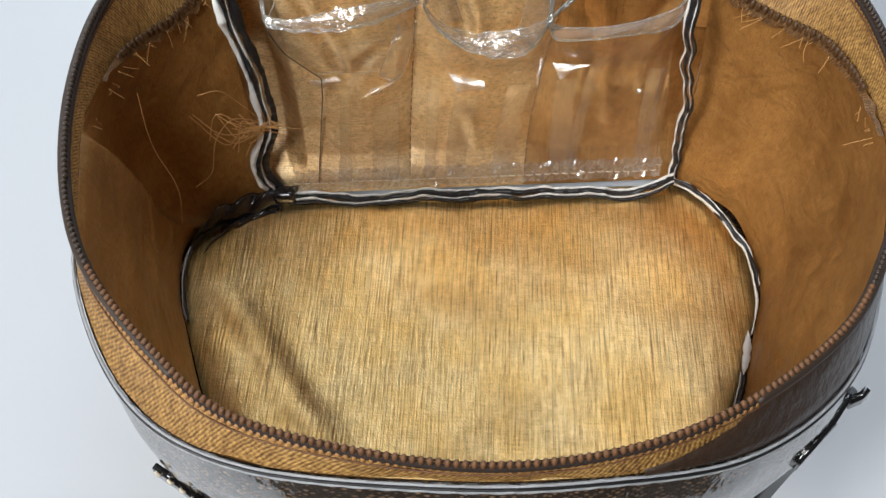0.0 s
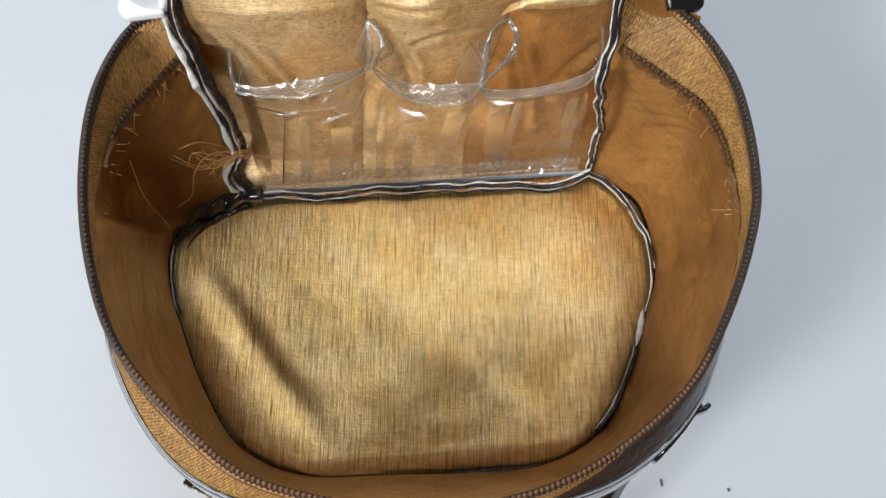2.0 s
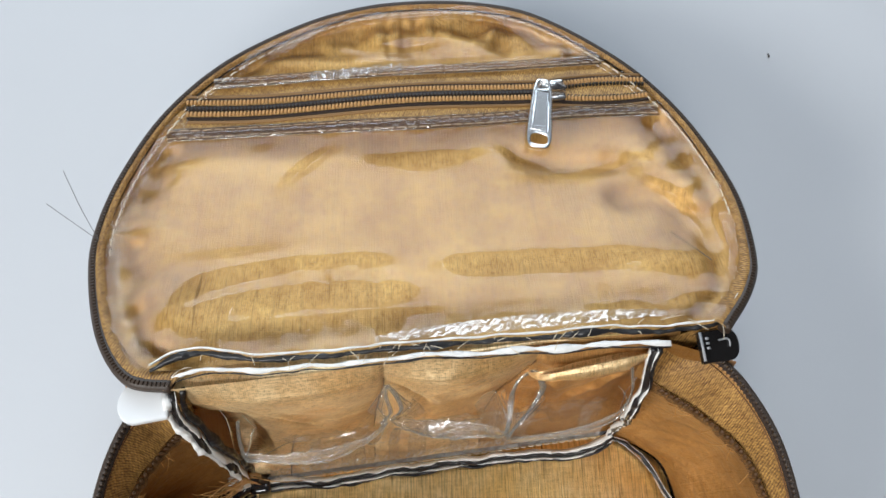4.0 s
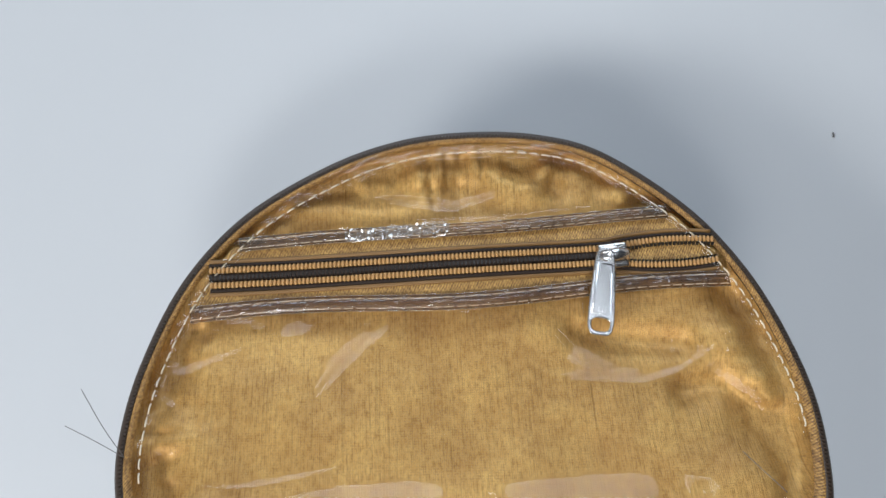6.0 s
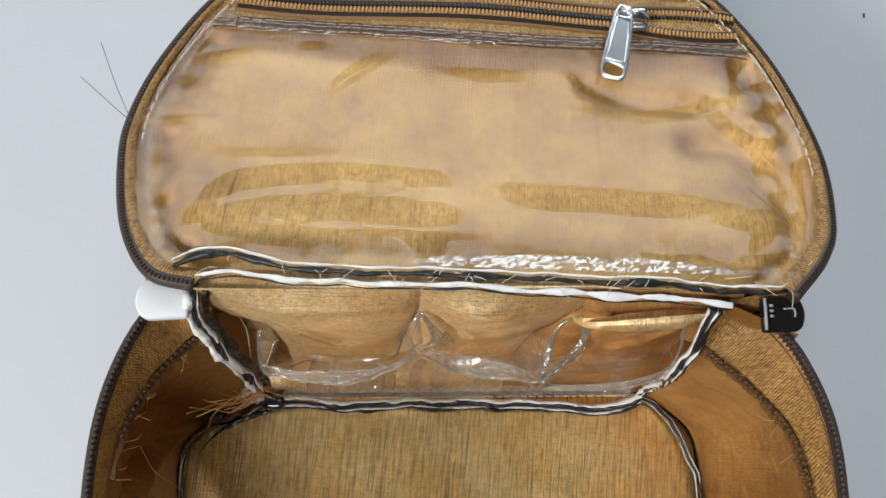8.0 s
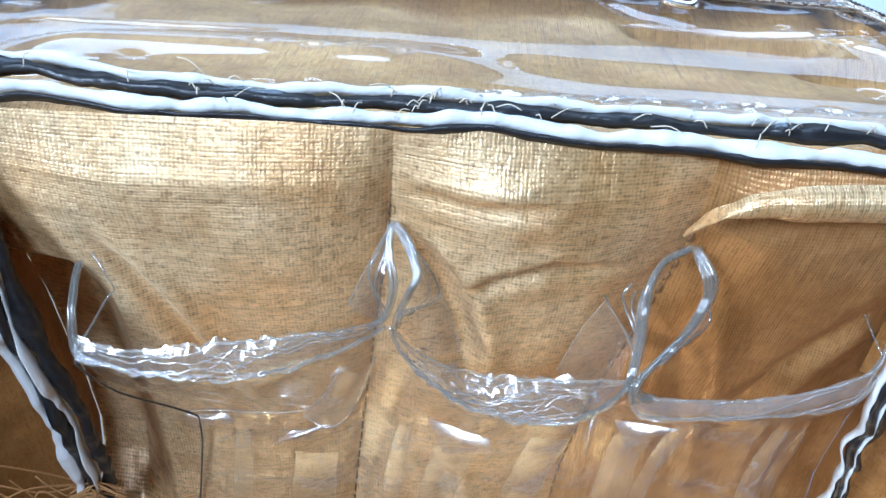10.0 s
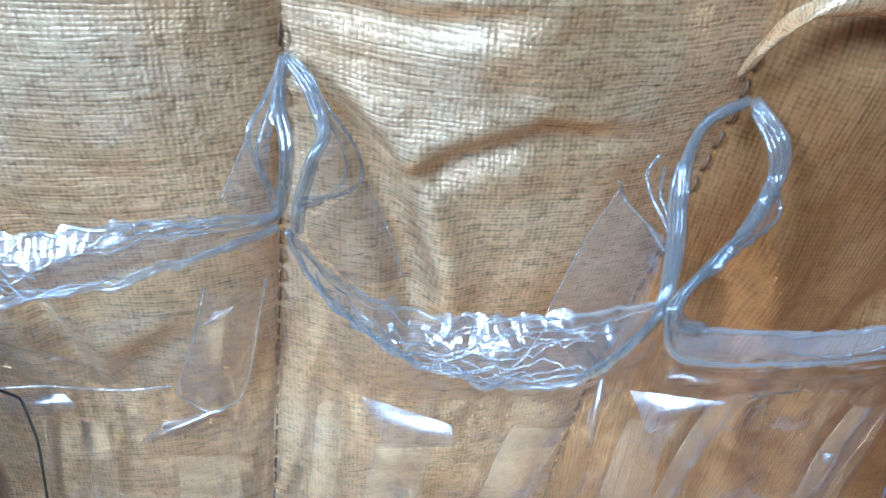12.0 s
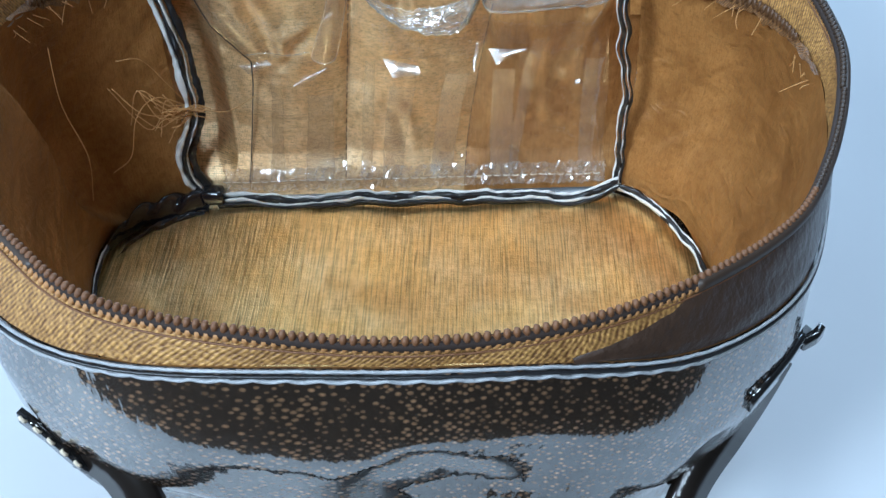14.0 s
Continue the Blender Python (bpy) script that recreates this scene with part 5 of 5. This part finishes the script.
def zip_row(off, x0, x1, spread=0.0):
    pts = []
    for x in np.linspace(x0, x1, 120):
        s = spread * math.sin(math.pi * max(0.0, min(1, (x - 0.076) / (x1 + 0.006 - 0.076)))) ** 0.8 if x > 0.076 else 0
        y = zip_y(x) + off + (s if off > 0 else -s)
        pts.append((x, y, lid_z(y) + 0.0030))
    return np.array(pts)


up_y = np.tile(np.array((0.0, 1.0, -0.2)), (120, 1))
for off in (0.0025, -0.0025):
    row = zip_row(off, -0.0585, 0.1125, 0.0020)
    part("braided_edge", beads(row, up_y, 0.00135, 0.0024, 0.0013, 0.0013, 0.0004), M_TOOTH_TAN, zip_tape, "tan stitched zipper edge")
    # near-black cord painted in for the groove's shade
    part("groove_cord", tube([zip_row(off * 1.62, -0.0585, 0.1125, 0.0020) - np.array((0, 0, 0.0009))], 0.00075, 8), M_GAP_SHADE, zip_tape, "dark cord for the shade in the groove beside the zipper")
    part("tape_fold", tube([zip_row(off * 2.2, -0.0585, 0.1125, 0.0020) - np.array((0, 0, 0.0012))], 0.0008, 8), M_ZIP_TAPE, zip_tape)
# near-black cord painted in for the shade between the rows
part("zipper_bed", tube([zip_row(0.0, -0.0585, 0.0745) - np.array((0, 0, 0.0012))], 0.0016, 8), M_GAP_SHADE, zip_tape, "dark cord for the shade between the zipper rows")
part("zipper_coil", teeth(zip_row(0.0, -0.0585, 0.0745), up_y, 0.00135, 0.0022, 0.0009, 0.0010, 0.0), M_TOOTH_BLACK, zip_tape, "black nylon zipper coil", False)
for off in (0.0011, -0.0011):
    part("zipper_coil", teeth(zip_row(off, 0.0765, 0.1125, 0.0020), up_y, 0.00135, 0.0013, 0.0009, 0.0012, -0.0002), M_TOOTH_BLACK, zip_tape, "dark nylon zipper coil", False)

for nm, fn, width in (("lower_strip", strip_low, 0.0052), ("upper_strip", strip_high, 0.0044)):
    rows = []
    for u in np.linspace(0, 1, 80):
        y = fn(u)
        xl, xr = lid_x(y, 0.0075)
        rows.append((xl + (xr - xl) * u, y - width / 2, lid_z(y) + 0.0032 + 0.0004 * wob(u * 20, 0, 0, 1)))
    st = part("vinyl_strip", bar(rows, (0, 0, 0.0006), (0, width, -0.0012)), M_STRIP_FILM, lid, "clear folded vinyl strip beside the zipper")
    for f in (0.18, 0.80):
        part("strip_stitching", stitch_line([(x, y + width * f, z + 0.0004 - 0.0012 * f) for x, y, z in rows], 0.0030, 0.0011, 0.00015, (0, 0, 0.0004)), M_TAN_THREAD, st)
    for f in (0.0, 1.0):
        part("strip_edge", tube([[(x, y + width * f, z + 0.0001 - 0.0012 * f) for x, y, z in rows]], 0.00016, 5), M_TRIM_FILM, st)

patch_rng = random.Random(11)


def lid_patch(u, v):
    x = -0.0130 + 0.0350 * u
    y = 0.3050 + 0.0045 * v - 0.02 * (x + 0.013)
    return (x, y + 0.0004 * patch_rng.uniform(-1, 1), lid_z(y) + 0.0044 + 0.0006 * patch_rng.uniform(-1, 1) - 0.0014 * v)


part("crumpled_patch", sheet(lid_patch, 44, 6, (0.035, 0.005)), M_CRUMPLED, lid, "crumpled shiny piece of the vinyl strip", False)



def lid_crinkle(u, v):
    x = 0.000 + 0.088 * u
    y = lid_low((x + 0.076) / 0.196) + 0.0014 + (0.0016 + 0.0028 * math.sin(math.pi * u) ** 0.6) * v
    return (x + 0.0005 * patch_rng.uniform(-1, 1), y, lid_z(y) + 0.0042 + 0.00028 * patch_rng.uniform(-1, 1))


part("crinkled_edge", sheet(lid_crinkle, 70, 4, (0.088, 0.006)), M_WEB, lid_pocket, "crinkled shiny lower edge of the pocket film", False)

# stitching round the outer edge of the lid
ring = [tuple(along(rim_lid, u) + along(lid_in, u) * 0.0062 + np.array((0, 0, 0.0026))) for u in np.linspace(0.13, 0.90, 60)]
part("edge_stitching", stitch_line(ring, 0.0030, 0.0012, 0.00026, (0, 0, 0.0006)), M_PALE_THREAD, lid)


def edge_band(u, v):
    w = 0.02 + 0.96 * u
    c, d = along(rim_lid, w), along(lid_in, w)
    p = c + d * (0.0036 + 0.0056 * v + 0.0008 * wob(w * 70, v, 0, 1))
    ruck = 0.0011 * (1 - 2 * abs(wob(w * 75, v * 1.6, 2, 1, 4))) + 0.0004 * wob(w * 200, v * 4, 2, 1, 9)
    return (p[0], p[1], lid_z(p[1]) + 0.0020 + ruck * math.sin(math.pi * min(1, v + 0.15)) + 0.0010 * v)


part("film_edge", sheet(edge_band, 420, 8, (0.5, 0.006)), M_LID_FILM, lid_pocket, "crinkled clear vinyl round the lid edge")

# slider and pull
SX, SY = 0.0755, 0.2900
SZ = lid_z(SY) + 0.0034
slider = part("zipper_slider", box(SX - 0.0046, SX + 0.0056, SY - 0.0042, SY + 0.0042, SZ - 0.0010, SZ + 0.0018, 0.0010, 3), M_CHROME, lid, "polished silver zipper slider")
part("bridge", tube([spline([(SX - 0.0045, SY, SZ + 0.0012), (SX - 0.0035, SY, SZ + 0.0038), (SX + 0.001, SY, SZ + 0.0042), (SX + 0.0050, SY, SZ + 0.0016)], 24)], 0.0015, 8, 1.5), M_CHROME, slider)


def pull_mesh():
    """A tapered metal tab with a slot at its end and a sunken plate."""
    a = Vector((SX - 0.0030, SY + 0.0025, SZ + 0.0044))
    b = Vector((0.0650, 0.2640, lid_z(0.264) + 0.0044))
    axis = (b - a).normalized()
    side = axis.cross(Vector((0, 0, 1))).normalized()
    up = side.cross(axis).normalized()
    length = (b - a).length
    bm = bmesh.new()

    def at(p, q, h):
        return a + axis * p + side * q + up * h

    def loop_of(points):
        vs = [bm.verts.new(c) for c in points]
        return [bm.edges.new((v, w)) for v, w in zip(vs, vs[1:] + vs[:1])]

    def oblong(lo, hi, half0, half1, power, h, n=36):
        pts = []
        for i in range(n):
            t = 2 * math.pi * i / n
            ex = math.copysign(abs(math.cos(t)) ** power, math.cos(t))
            ey = math.copysign(abs(math.sin(t)) ** power, math.sin(t))
            f = (ey + 1) / 2
            pts.append(at(lo + (hi - lo) * f, ex * (half0 + (half1 - half0) * f), h))
        return pts
    edges = loop_of(oblong(0, length, 0.0034, 0.0050, 0.45, 0))
    edges += loop_of(oblong(length - 0.0058, length - 0.0015, 0.0031, 0.0030, 0.7, 0, 24))
    edges += loop_of(oblong(0.0014, 0.0046, 0.0017, 0.0019, 0.8, 0, 20))
    bmesh.ops.triangle_fill(bm, edges=edges, use_beauty=True)
    r = bmesh.ops.extrude_face_region(bm, geom=bm.faces[:])
    for v in [g for g in r["geom"] if isinstance(g, bmesh.types.BMVert)]:
        v.co += up * 0.0015
    bmesh.ops.recalc_face_normals(bm, faces=bm.faces)
    sharp = [e for e in bm.edges if e.calc_face_angle(0) > 1.0]
    bmesh.ops.bevel(bm, geom=sharp, offset=0.00055, segments=3, profile=0.5, affect="EDGES")
    return bm, at, length


pm, pull_at, plen = pull_mesh()
pull = part("zipper_pull", pm, M_CHROME, slider, "silver pull tab with a slot at its end", False)
edge_path = [pull_at(0.0058, -0.0022, 0.0014), pull_at(plen - 0.0072, -0.0032, 0.0014), pull_at(plen - 0.0072, 0.0032, 0.0014), pull_at(0.0058, 0.0022, 0.0014), pull_at(0.0058, -0.0022, 0.0014)]
part("raised_border", tube([edge_path], 0.00042, 6), M_CHROME, pull)
for q in (-0.0012, 0.0, 0.0012):
    part("embossed_mark", tube([[pull_at(plen - 0.0098, q, 0.00135), pull_at(plen - 0.0078, q, 0.00135)]], 0.00022, 5), M_CHROME, pull)

# the whole lid sags and swells a little along its zipper
for piece in (lid, *lid.children_recursive):
    for vert in piece.data.vertices:
        px, py = vert.co.x, vert.co.y
        vert.co.z += math.exp(-((py - 0.292) / 0.022) ** 2) * (0.0026 * math.exp(-((px - 0.026) / 0.03) ** 2) - 0.0030 * math.exp(-((px + 0.036) / 0.028) ** 2))

# ---- hinge seam ----
raw_seam([(-0.0640, 0.1985, 0.1165), (-0.0510, 0.2015, 0.1165), (-0.0300, 0.1975, 0.1175), (0.0, 0.1960, 0.1180), (0.0200, 0.1955, 0.1180), (0.0600, 0.1935, 0.1180), (0.0950, 0.1915, 0.1170), (0.1050, 0.1930, 0.1160), (0.1130, 0.1990, 0.1140)],
         [(0.0010, 0.0010, 0.0026, W), (-0.0010, 0.0026, 0.0018, D)], (0, -0.1, 1), (0, 1, 0.2), 0.0007, 12.0, "raw hinge seam with white and black edges")
raw_seam([(-0.0580, 0.1950, 0.1160), (-0.0500, 0.1955, 0.1165), (-0.0200, 0.1935, 0.1170), (0.0200, 0.1920, 0.1175), (0.0600, 0.1895, 0.1170), (0.0880, 0.1875, 0.1155)],
         [(0.0, 0.0022, 0.0026, W), (-0.0016, 0.0008, 0.0016, D)], (0, -0.2, 1), (0, 1, 0.2), 0.0006, 13.0, "thick white hinge seam edge")




FOLD_LINE = spline([(0.0462, 0.1855, 0.1040), (0.0466, 0.1838, 0.1085), (0.0482, 0.1828, 0.1130), (0.0525, 0.1826, 0.1150), (0.0620, 0.1832, 0.1155), (0.0720, 0.1840, 0.1150), (0.0815, 0.1850, 0.1135)], 40)


def fold_at(u, v):
    """A rolled fold: runs down beside the seam, then along the top of the third panel."""
    c = along(FOLD_LINE, u)
    r = (0.0003 + 0.0027 * min(1.0, u * 2.0) * min(1.0, (1 - u) * 5 + 0.2)) * (1 + 0.15 * wob(u * 12, 0, 0, 1))
    a = math.pi * (1.25 * v - 0.25)
    across = np.array((1.0, 0.0, 0.0)) * max(0.0, 1 - u * 3.2) + np.array((0.0, 0.0, 1.0)) * min(1.0, u * 3.2)
    p = c + across * r * -math.cos(a) + np.array((0.0, -1.0, 0.0)) * r * math.sin(a) * 1.1
    return tuple(p)


part("cloth_fold", sheet(fold_at, 60, 12, (0.05, 0.012)), M_BACK_CLOTH, bag, "rolled fold of pale gold satin above the third pocket")


# cloth that joins the back panel to the lid
def hinge_at(u, v):
    x = -0.060 + 0.150 * u
    a = np.array((x, back_face(min(max(x, -0.0575), 0.0915), 0.117), 0.1170))
    b = np.array((x, 0.1975 - 0.005 * u, 0.1150))
    p = a + (b - a) * v
    return (p[0], p[1], p[2] - 0.0012 * math.sin(math.pi * v))


part("hinge_cloth", sheet(hinge_at, 60, 6, "xy"), M_BACK_CLOTH, bag, "gold satin hinge between back panel and lid")


# fabric gussets beside the hinge
def gusset(sign):
    def at(u, v):
        if sign < 0:
            a = np.array((-0.056, 0.186, 0.100)) * (1 - u) + np.array((-0.0735, 0.1865, 0.1035)) * u
            b = np.array((-0.056, 0.1950, 0.1150)) * (1 - u) + np.array((-0.0740, 0.2000, 0.1120)) * u
        else:
            a = np.array((0.086, 0.178, 0.098)) * (1 - u) + np.array((0.106, 0.1830, 0.1060)) * u
            b = np.array((0.084, 0.1880, 0.1150)) * (1 - u) + np.array((0.108, 0.1925, 0.1120)) * u
        p = a + (b - a) * v
        p[2] -= 0.002 * math.sin(math.pi * v)
        return tuple(p)
    return sheet(at, 14, 14, (0.018, 0.014))


part("hinge_gusset", gusset(-1), M_TAPE, bag, "brown woven gusset beside the hinge")
part("hinge_gusset", gusset(1), M_TAPE, bag, "brown woven gusset beside the hinge")


def patch_at(u, v):
    a = np.array((0.083, 0.1890, 0.1175)) * (1 - u) + np.array((0.1120, 0.1800, 0.1060)) * u
    b = np.array((0.090, 0.1830, 0.0700)) * (1 - u) + np.array((0.1120, 0.1680, 0.0800)) * u
    return tuple(a + (b - a) * v)


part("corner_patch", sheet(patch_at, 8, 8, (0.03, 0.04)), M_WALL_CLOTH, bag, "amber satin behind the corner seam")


# glossy tabs over the zipper ends
def end_tab(inner, reach, high, tilt):
    """A plate with a straight inner end and a round outer end."""
    m = Matrix.Translation(inner) @ Euler(tilt).to_matrix().to_4x4()
    sign = 1 if reach > 0 else -1
    r = high / 2
    outline = [(0.0, -r), (0.0, r)] + [(reach - sign * r * 0.8 * (1 - math.cos(a)), r * math.sin(a)) for a in np.linspace(math.pi / 2, -math.pi / 2, 15)]
    bm = bmesh.new()
    face = bm.faces.new([bm.verts.new(m @ Vector((x, y, 0))) for x, y in outline])
    grown = bmesh.ops.extrude_face_region(bm, geom=[face])
    up = m.to_3x3() @ Vector((0, 0, 0.0022))
    for v in [g for g in grown["geom"] if isinstance(g, bmesh.types.BMVert)]:
        v.co += up
    bmesh.ops.recalc_face_normals(bm, faces=bm.faces)
    bmesh.ops.bevel(bm, geom=[e for e in bm.edges if e.calc_face_angle(0) > 0.8], offset=0.0006, segments=2, profile=0.5, affect="EDGES")
    return bm


M_TAB = plain("black_patent", (0.012, 0.011, 0.011), 0.06, 0.0, 0.1, 200.0, 0.0, 1.0)
# the left tab's white colour stands in for a bright reflection
part("end_tab", end_tab((-0.0600, 0.1895, 0.1120), -0.0145, 0.0125, (-0.30, -0.05, 0.05)), M_TAB_GLARE, bag, "tab over the zipper end, coloured white for its bright reflection", False)
black_tab = part("end_tab", end_tab((0.0985, 0.1850, 0.1105), 0.0145, 0.0102, (0.10, 0.25, 0.05)), M_TAB, bag, "glossy black tab folded over the zipper end", False)
part("tab_mark", bar([(0.0990, 0.1806, 0.1130), (0.0991, 0.1850, 0.1132), (0.0990, 0.1895, 0.1134)], (0.0008, 0, 0), (0, 0, 0.0003)), M_EDGE, black_tab, "white end of the black tab")
for yy in (0.1845, 0.1860, 0.1875):
    part("tab_mark", bar([(0.1006, yy, 0.1127), (0.1018, yy, 0.1124)], (0, 0.0007, 0), (0, 0, 0.0003)), M_EDGE, black_tab)
part("tab_mark", tube([spline([(0.1055, 0.1868, 0.1114), (0.1085, 0.1870, 0.1107), (0.1092, 0.1860, 0.1105), (0.1090, 0.1845, 0.1105)], 16)], 0.0003, 5), M_EDGE, black_tab)


# ---- handle that hangs down in front ----
handle_path = spline([(0.0890, 0.0490, 0.0790), (0.0870, 0.0458, 0.0690), (0.0840, 0.0420, 0.0580), (0.0760, 0.0335, 0.0520), (0.0690, 0.0215, 0.0420), (0.0580, 0.0080, 0.0240), (0.0400, -0.0060, 0.0070),
                      (0.0150, -0.0110, 0.0030), (-0.0100, -0.0040, 0.0080), (-0.0280, 0.0090, 0.0330), (-0.0370, 0.0230, 0.0550), (-0.0420, 0.0330, 0.0650), (-0.0470, 0.0385, 0.0690), (-0.0530, 0.0420, 0.0700)], 140)
hp, hf = frames(handle_path)
hw = np.array([s for d, s, u in hf]) * 0.0090
hu = np.array([u for d, s, u in hf]) * 0.0026
handle = part("handle", bar(handle_path, hw, hu), M_STRAP, bag, "dark glittering patent carrying strap hanging down")
part("anchor", bar([(0.0808, 0.0410, 0.0790), (0.0858, 0.0450, 0.0792), (0.0910, 0.0495, 0.0790), (0.0955, 0.0540, 0.0785), (0.0985, 0.0568, 0.0780)], (0, 0.001, 0.0048), (0.0009, -0.0013, 0)), M_TAB, handle, "glossy dark strap end")
part("anchor_tip", bar([(0.0970, 0.0545, 0.0780), (0.0995, 0.0552, 0.0795), (0.1008, 0.0562, 0.0805)], (0, 0.001, 0.0026), (0.0008, -0.0012, 0)), M_TAB, handle)
part("anchor", bar([(-0.0630, 0.0475, 0.0755), (-0.0590, 0.0450, 0.0725), (-0.0550, 0.0420, 0.0695), (-0.0505, 0.0390, 0.0660)], (0, 0.001, 0.0024), (-0.0008, -0.0012, 0)), M_TAB, handle, "glossy dark strap end")
part("anchor_stitching", stitch_line([(-0.0630, 0.0460, 0.0765), (-0.0590, 0.0435, 0.0735), (-0.0550, 0.0405, 0.0705), (-0.0505, 0.0375, 0.0670)], 0.0016, 0.0018, 0.0004, (0, -0.0003, 0.0002)), M_PALE_THREAD, handle)
# ---- loose threads and specks ----
fray_rng = random.Random(21)
frays = []
for i in range(44):
    u = fray_rng.uniform(0.01, 0.20) if i % 2 else fray_rng.uniform(0.80, 0.99)
    a = along(hem_in3, u)
    o = -outward(a)
    a = a + o * 0.0022 + np.array((0, 0, -0.0015))
    d = np.array((fray_rng.uniform(-1, 1), fray_rng.uniform(-1, 1), -1.2)) * fray_rng.uniform(0.0015, 0.0045)
    frays.append(spline([a, a + d * 0.5 + o * fray_rng.uniform(0, 0.0015), a + d + o * 0.001], 8))
tagged(part("frayed_threads", tube(frays, 0.00011, 4), M_THREAD, bag), "short frayed threads along the inner hem", kind="stuff")
frays = []
for i in range(60):
    x = fray_rng.uniform(-0.055, 0.105)
    a = np.array((x, 0.1945 - 0.03 * (x - 0.02) + fray_rng.uniform(-0.003, 0.003), 0.1195))
    d = np.array((fray_rng.uniform(-1, 1), fray_rng.uniform(-1, 0.6), fray_rng.uniform(-0.2, 0.5))) * fray_rng.uniform(0.0015, 0.0050) * (1.6 if x > 0.08 else 1.0)
    frays.append(spline([a, a + d * 0.5 + np.array((0, 0, 0.0008)), a + d], 8))
tagged(part("frayed_threads", tube(frays, 0.00010, 4), M_PALE_THREAD, bag), "short pale threads along the hinge seam", kind="stuff")
rng = random.Random(7)
paths = []
for i in range(22):
    a = np.array((-0.0505, 0.1690 - 0.0002 * i, 0.0480 + 0.0015 * rng.uniform(-1, 1)))
    reach = 0.006 + 0.016 * rng.random() ** 1.6
    turn_by = rng.uniform(-0.5, 1.3)
    pts = [a + np.array((0.006 * rng.random(), -0.001, 0.001 * rng.uniform(-1, 1))), a]
    for q in (0.35, 0.7, 1.0):
        ang = turn_by + q * rng.uniform(-1.3, 1.0)
        pts.append(a + np.array((-reach * q * math.cos(0.6 * turn_by), -0.002 - 0.005 * q * rng.random(), reach * q * math.sin(ang) * 0.8)))
    paths.append(spline(pts, 26))
paths.append(spline([(-0.052, 0.168, 0.048), (-0.060, 0.163, 0.056), (-0.066, 0.158, 0.052), (-0.070, 0.154, 0.040), (-0.076, 0.151, 0.036)], 40))
paths.append(spline([(-0.052, 0.168, 0.048), (-0.056, 0.165, 0.060), (-0.060, 0.161, 0.072), (-0.066, 0.158, 0.074)], 40))
paths.append(spline([(-0.052, 0.168, 0.048), (-0.040, 0.164, 0.049), (-0.030, 0.163, 0.056)], 30))
part("loose_threads", tube(paths, 0.00016, 5), M_THREAD, bag, "tuft of loose golden threads at the seam")
part("loose_thread", tube([spline([(-0.0790, 0.150, 0.085), (-0.0780, 0.142, 0.072), (-0.0740, 0.136, 0.058), (-0.0760, 0.132, 0.044)], 40)], 0.00012, 5), M_THREAD, bag)
part("loose_threads", tube([spline([(-0.0850, 0.246, 0.0945), (-0.0890, 0.256, 0.099), (-0.0930, 0.268, 0.103)], 24), spline([(-0.0850, 0.246, 0.0945), (-0.0920, 0.252, 0.097), (-0.0990, 0.258, 0.101)], 24)], 0.00011, 5), M_HAIR, bag, "two grey loose threads at the lid edge")
part("loose_thread", tube([spline([(0.1090, 0.212, lid_z(0.212) + 0.0045), (0.1045, 0.218, lid_z(0.218) + 0.005), (0.1000, 0.2245, lid_z(0.2245) + 0.0045)], 20)], 0.00013, 5), M_HAIR, bag)
for sx, sy, ln in ((0.108, 0.0312, 0.0014), (0.1353, 0.0259, 0.0006), (0.2164, 0.3408, 0.0010)):
    sp = tube([[(sx, sy - ln, 0.0006), (sx + 0.0001, sy, 0.0007), (sx, sy + ln, 0.0006)]], 0.0005, 6)
    tagged(part("crumb", sp, M_HAIR), "tiny dark crumb on the white table", "crumb", group="crumbs on the table")
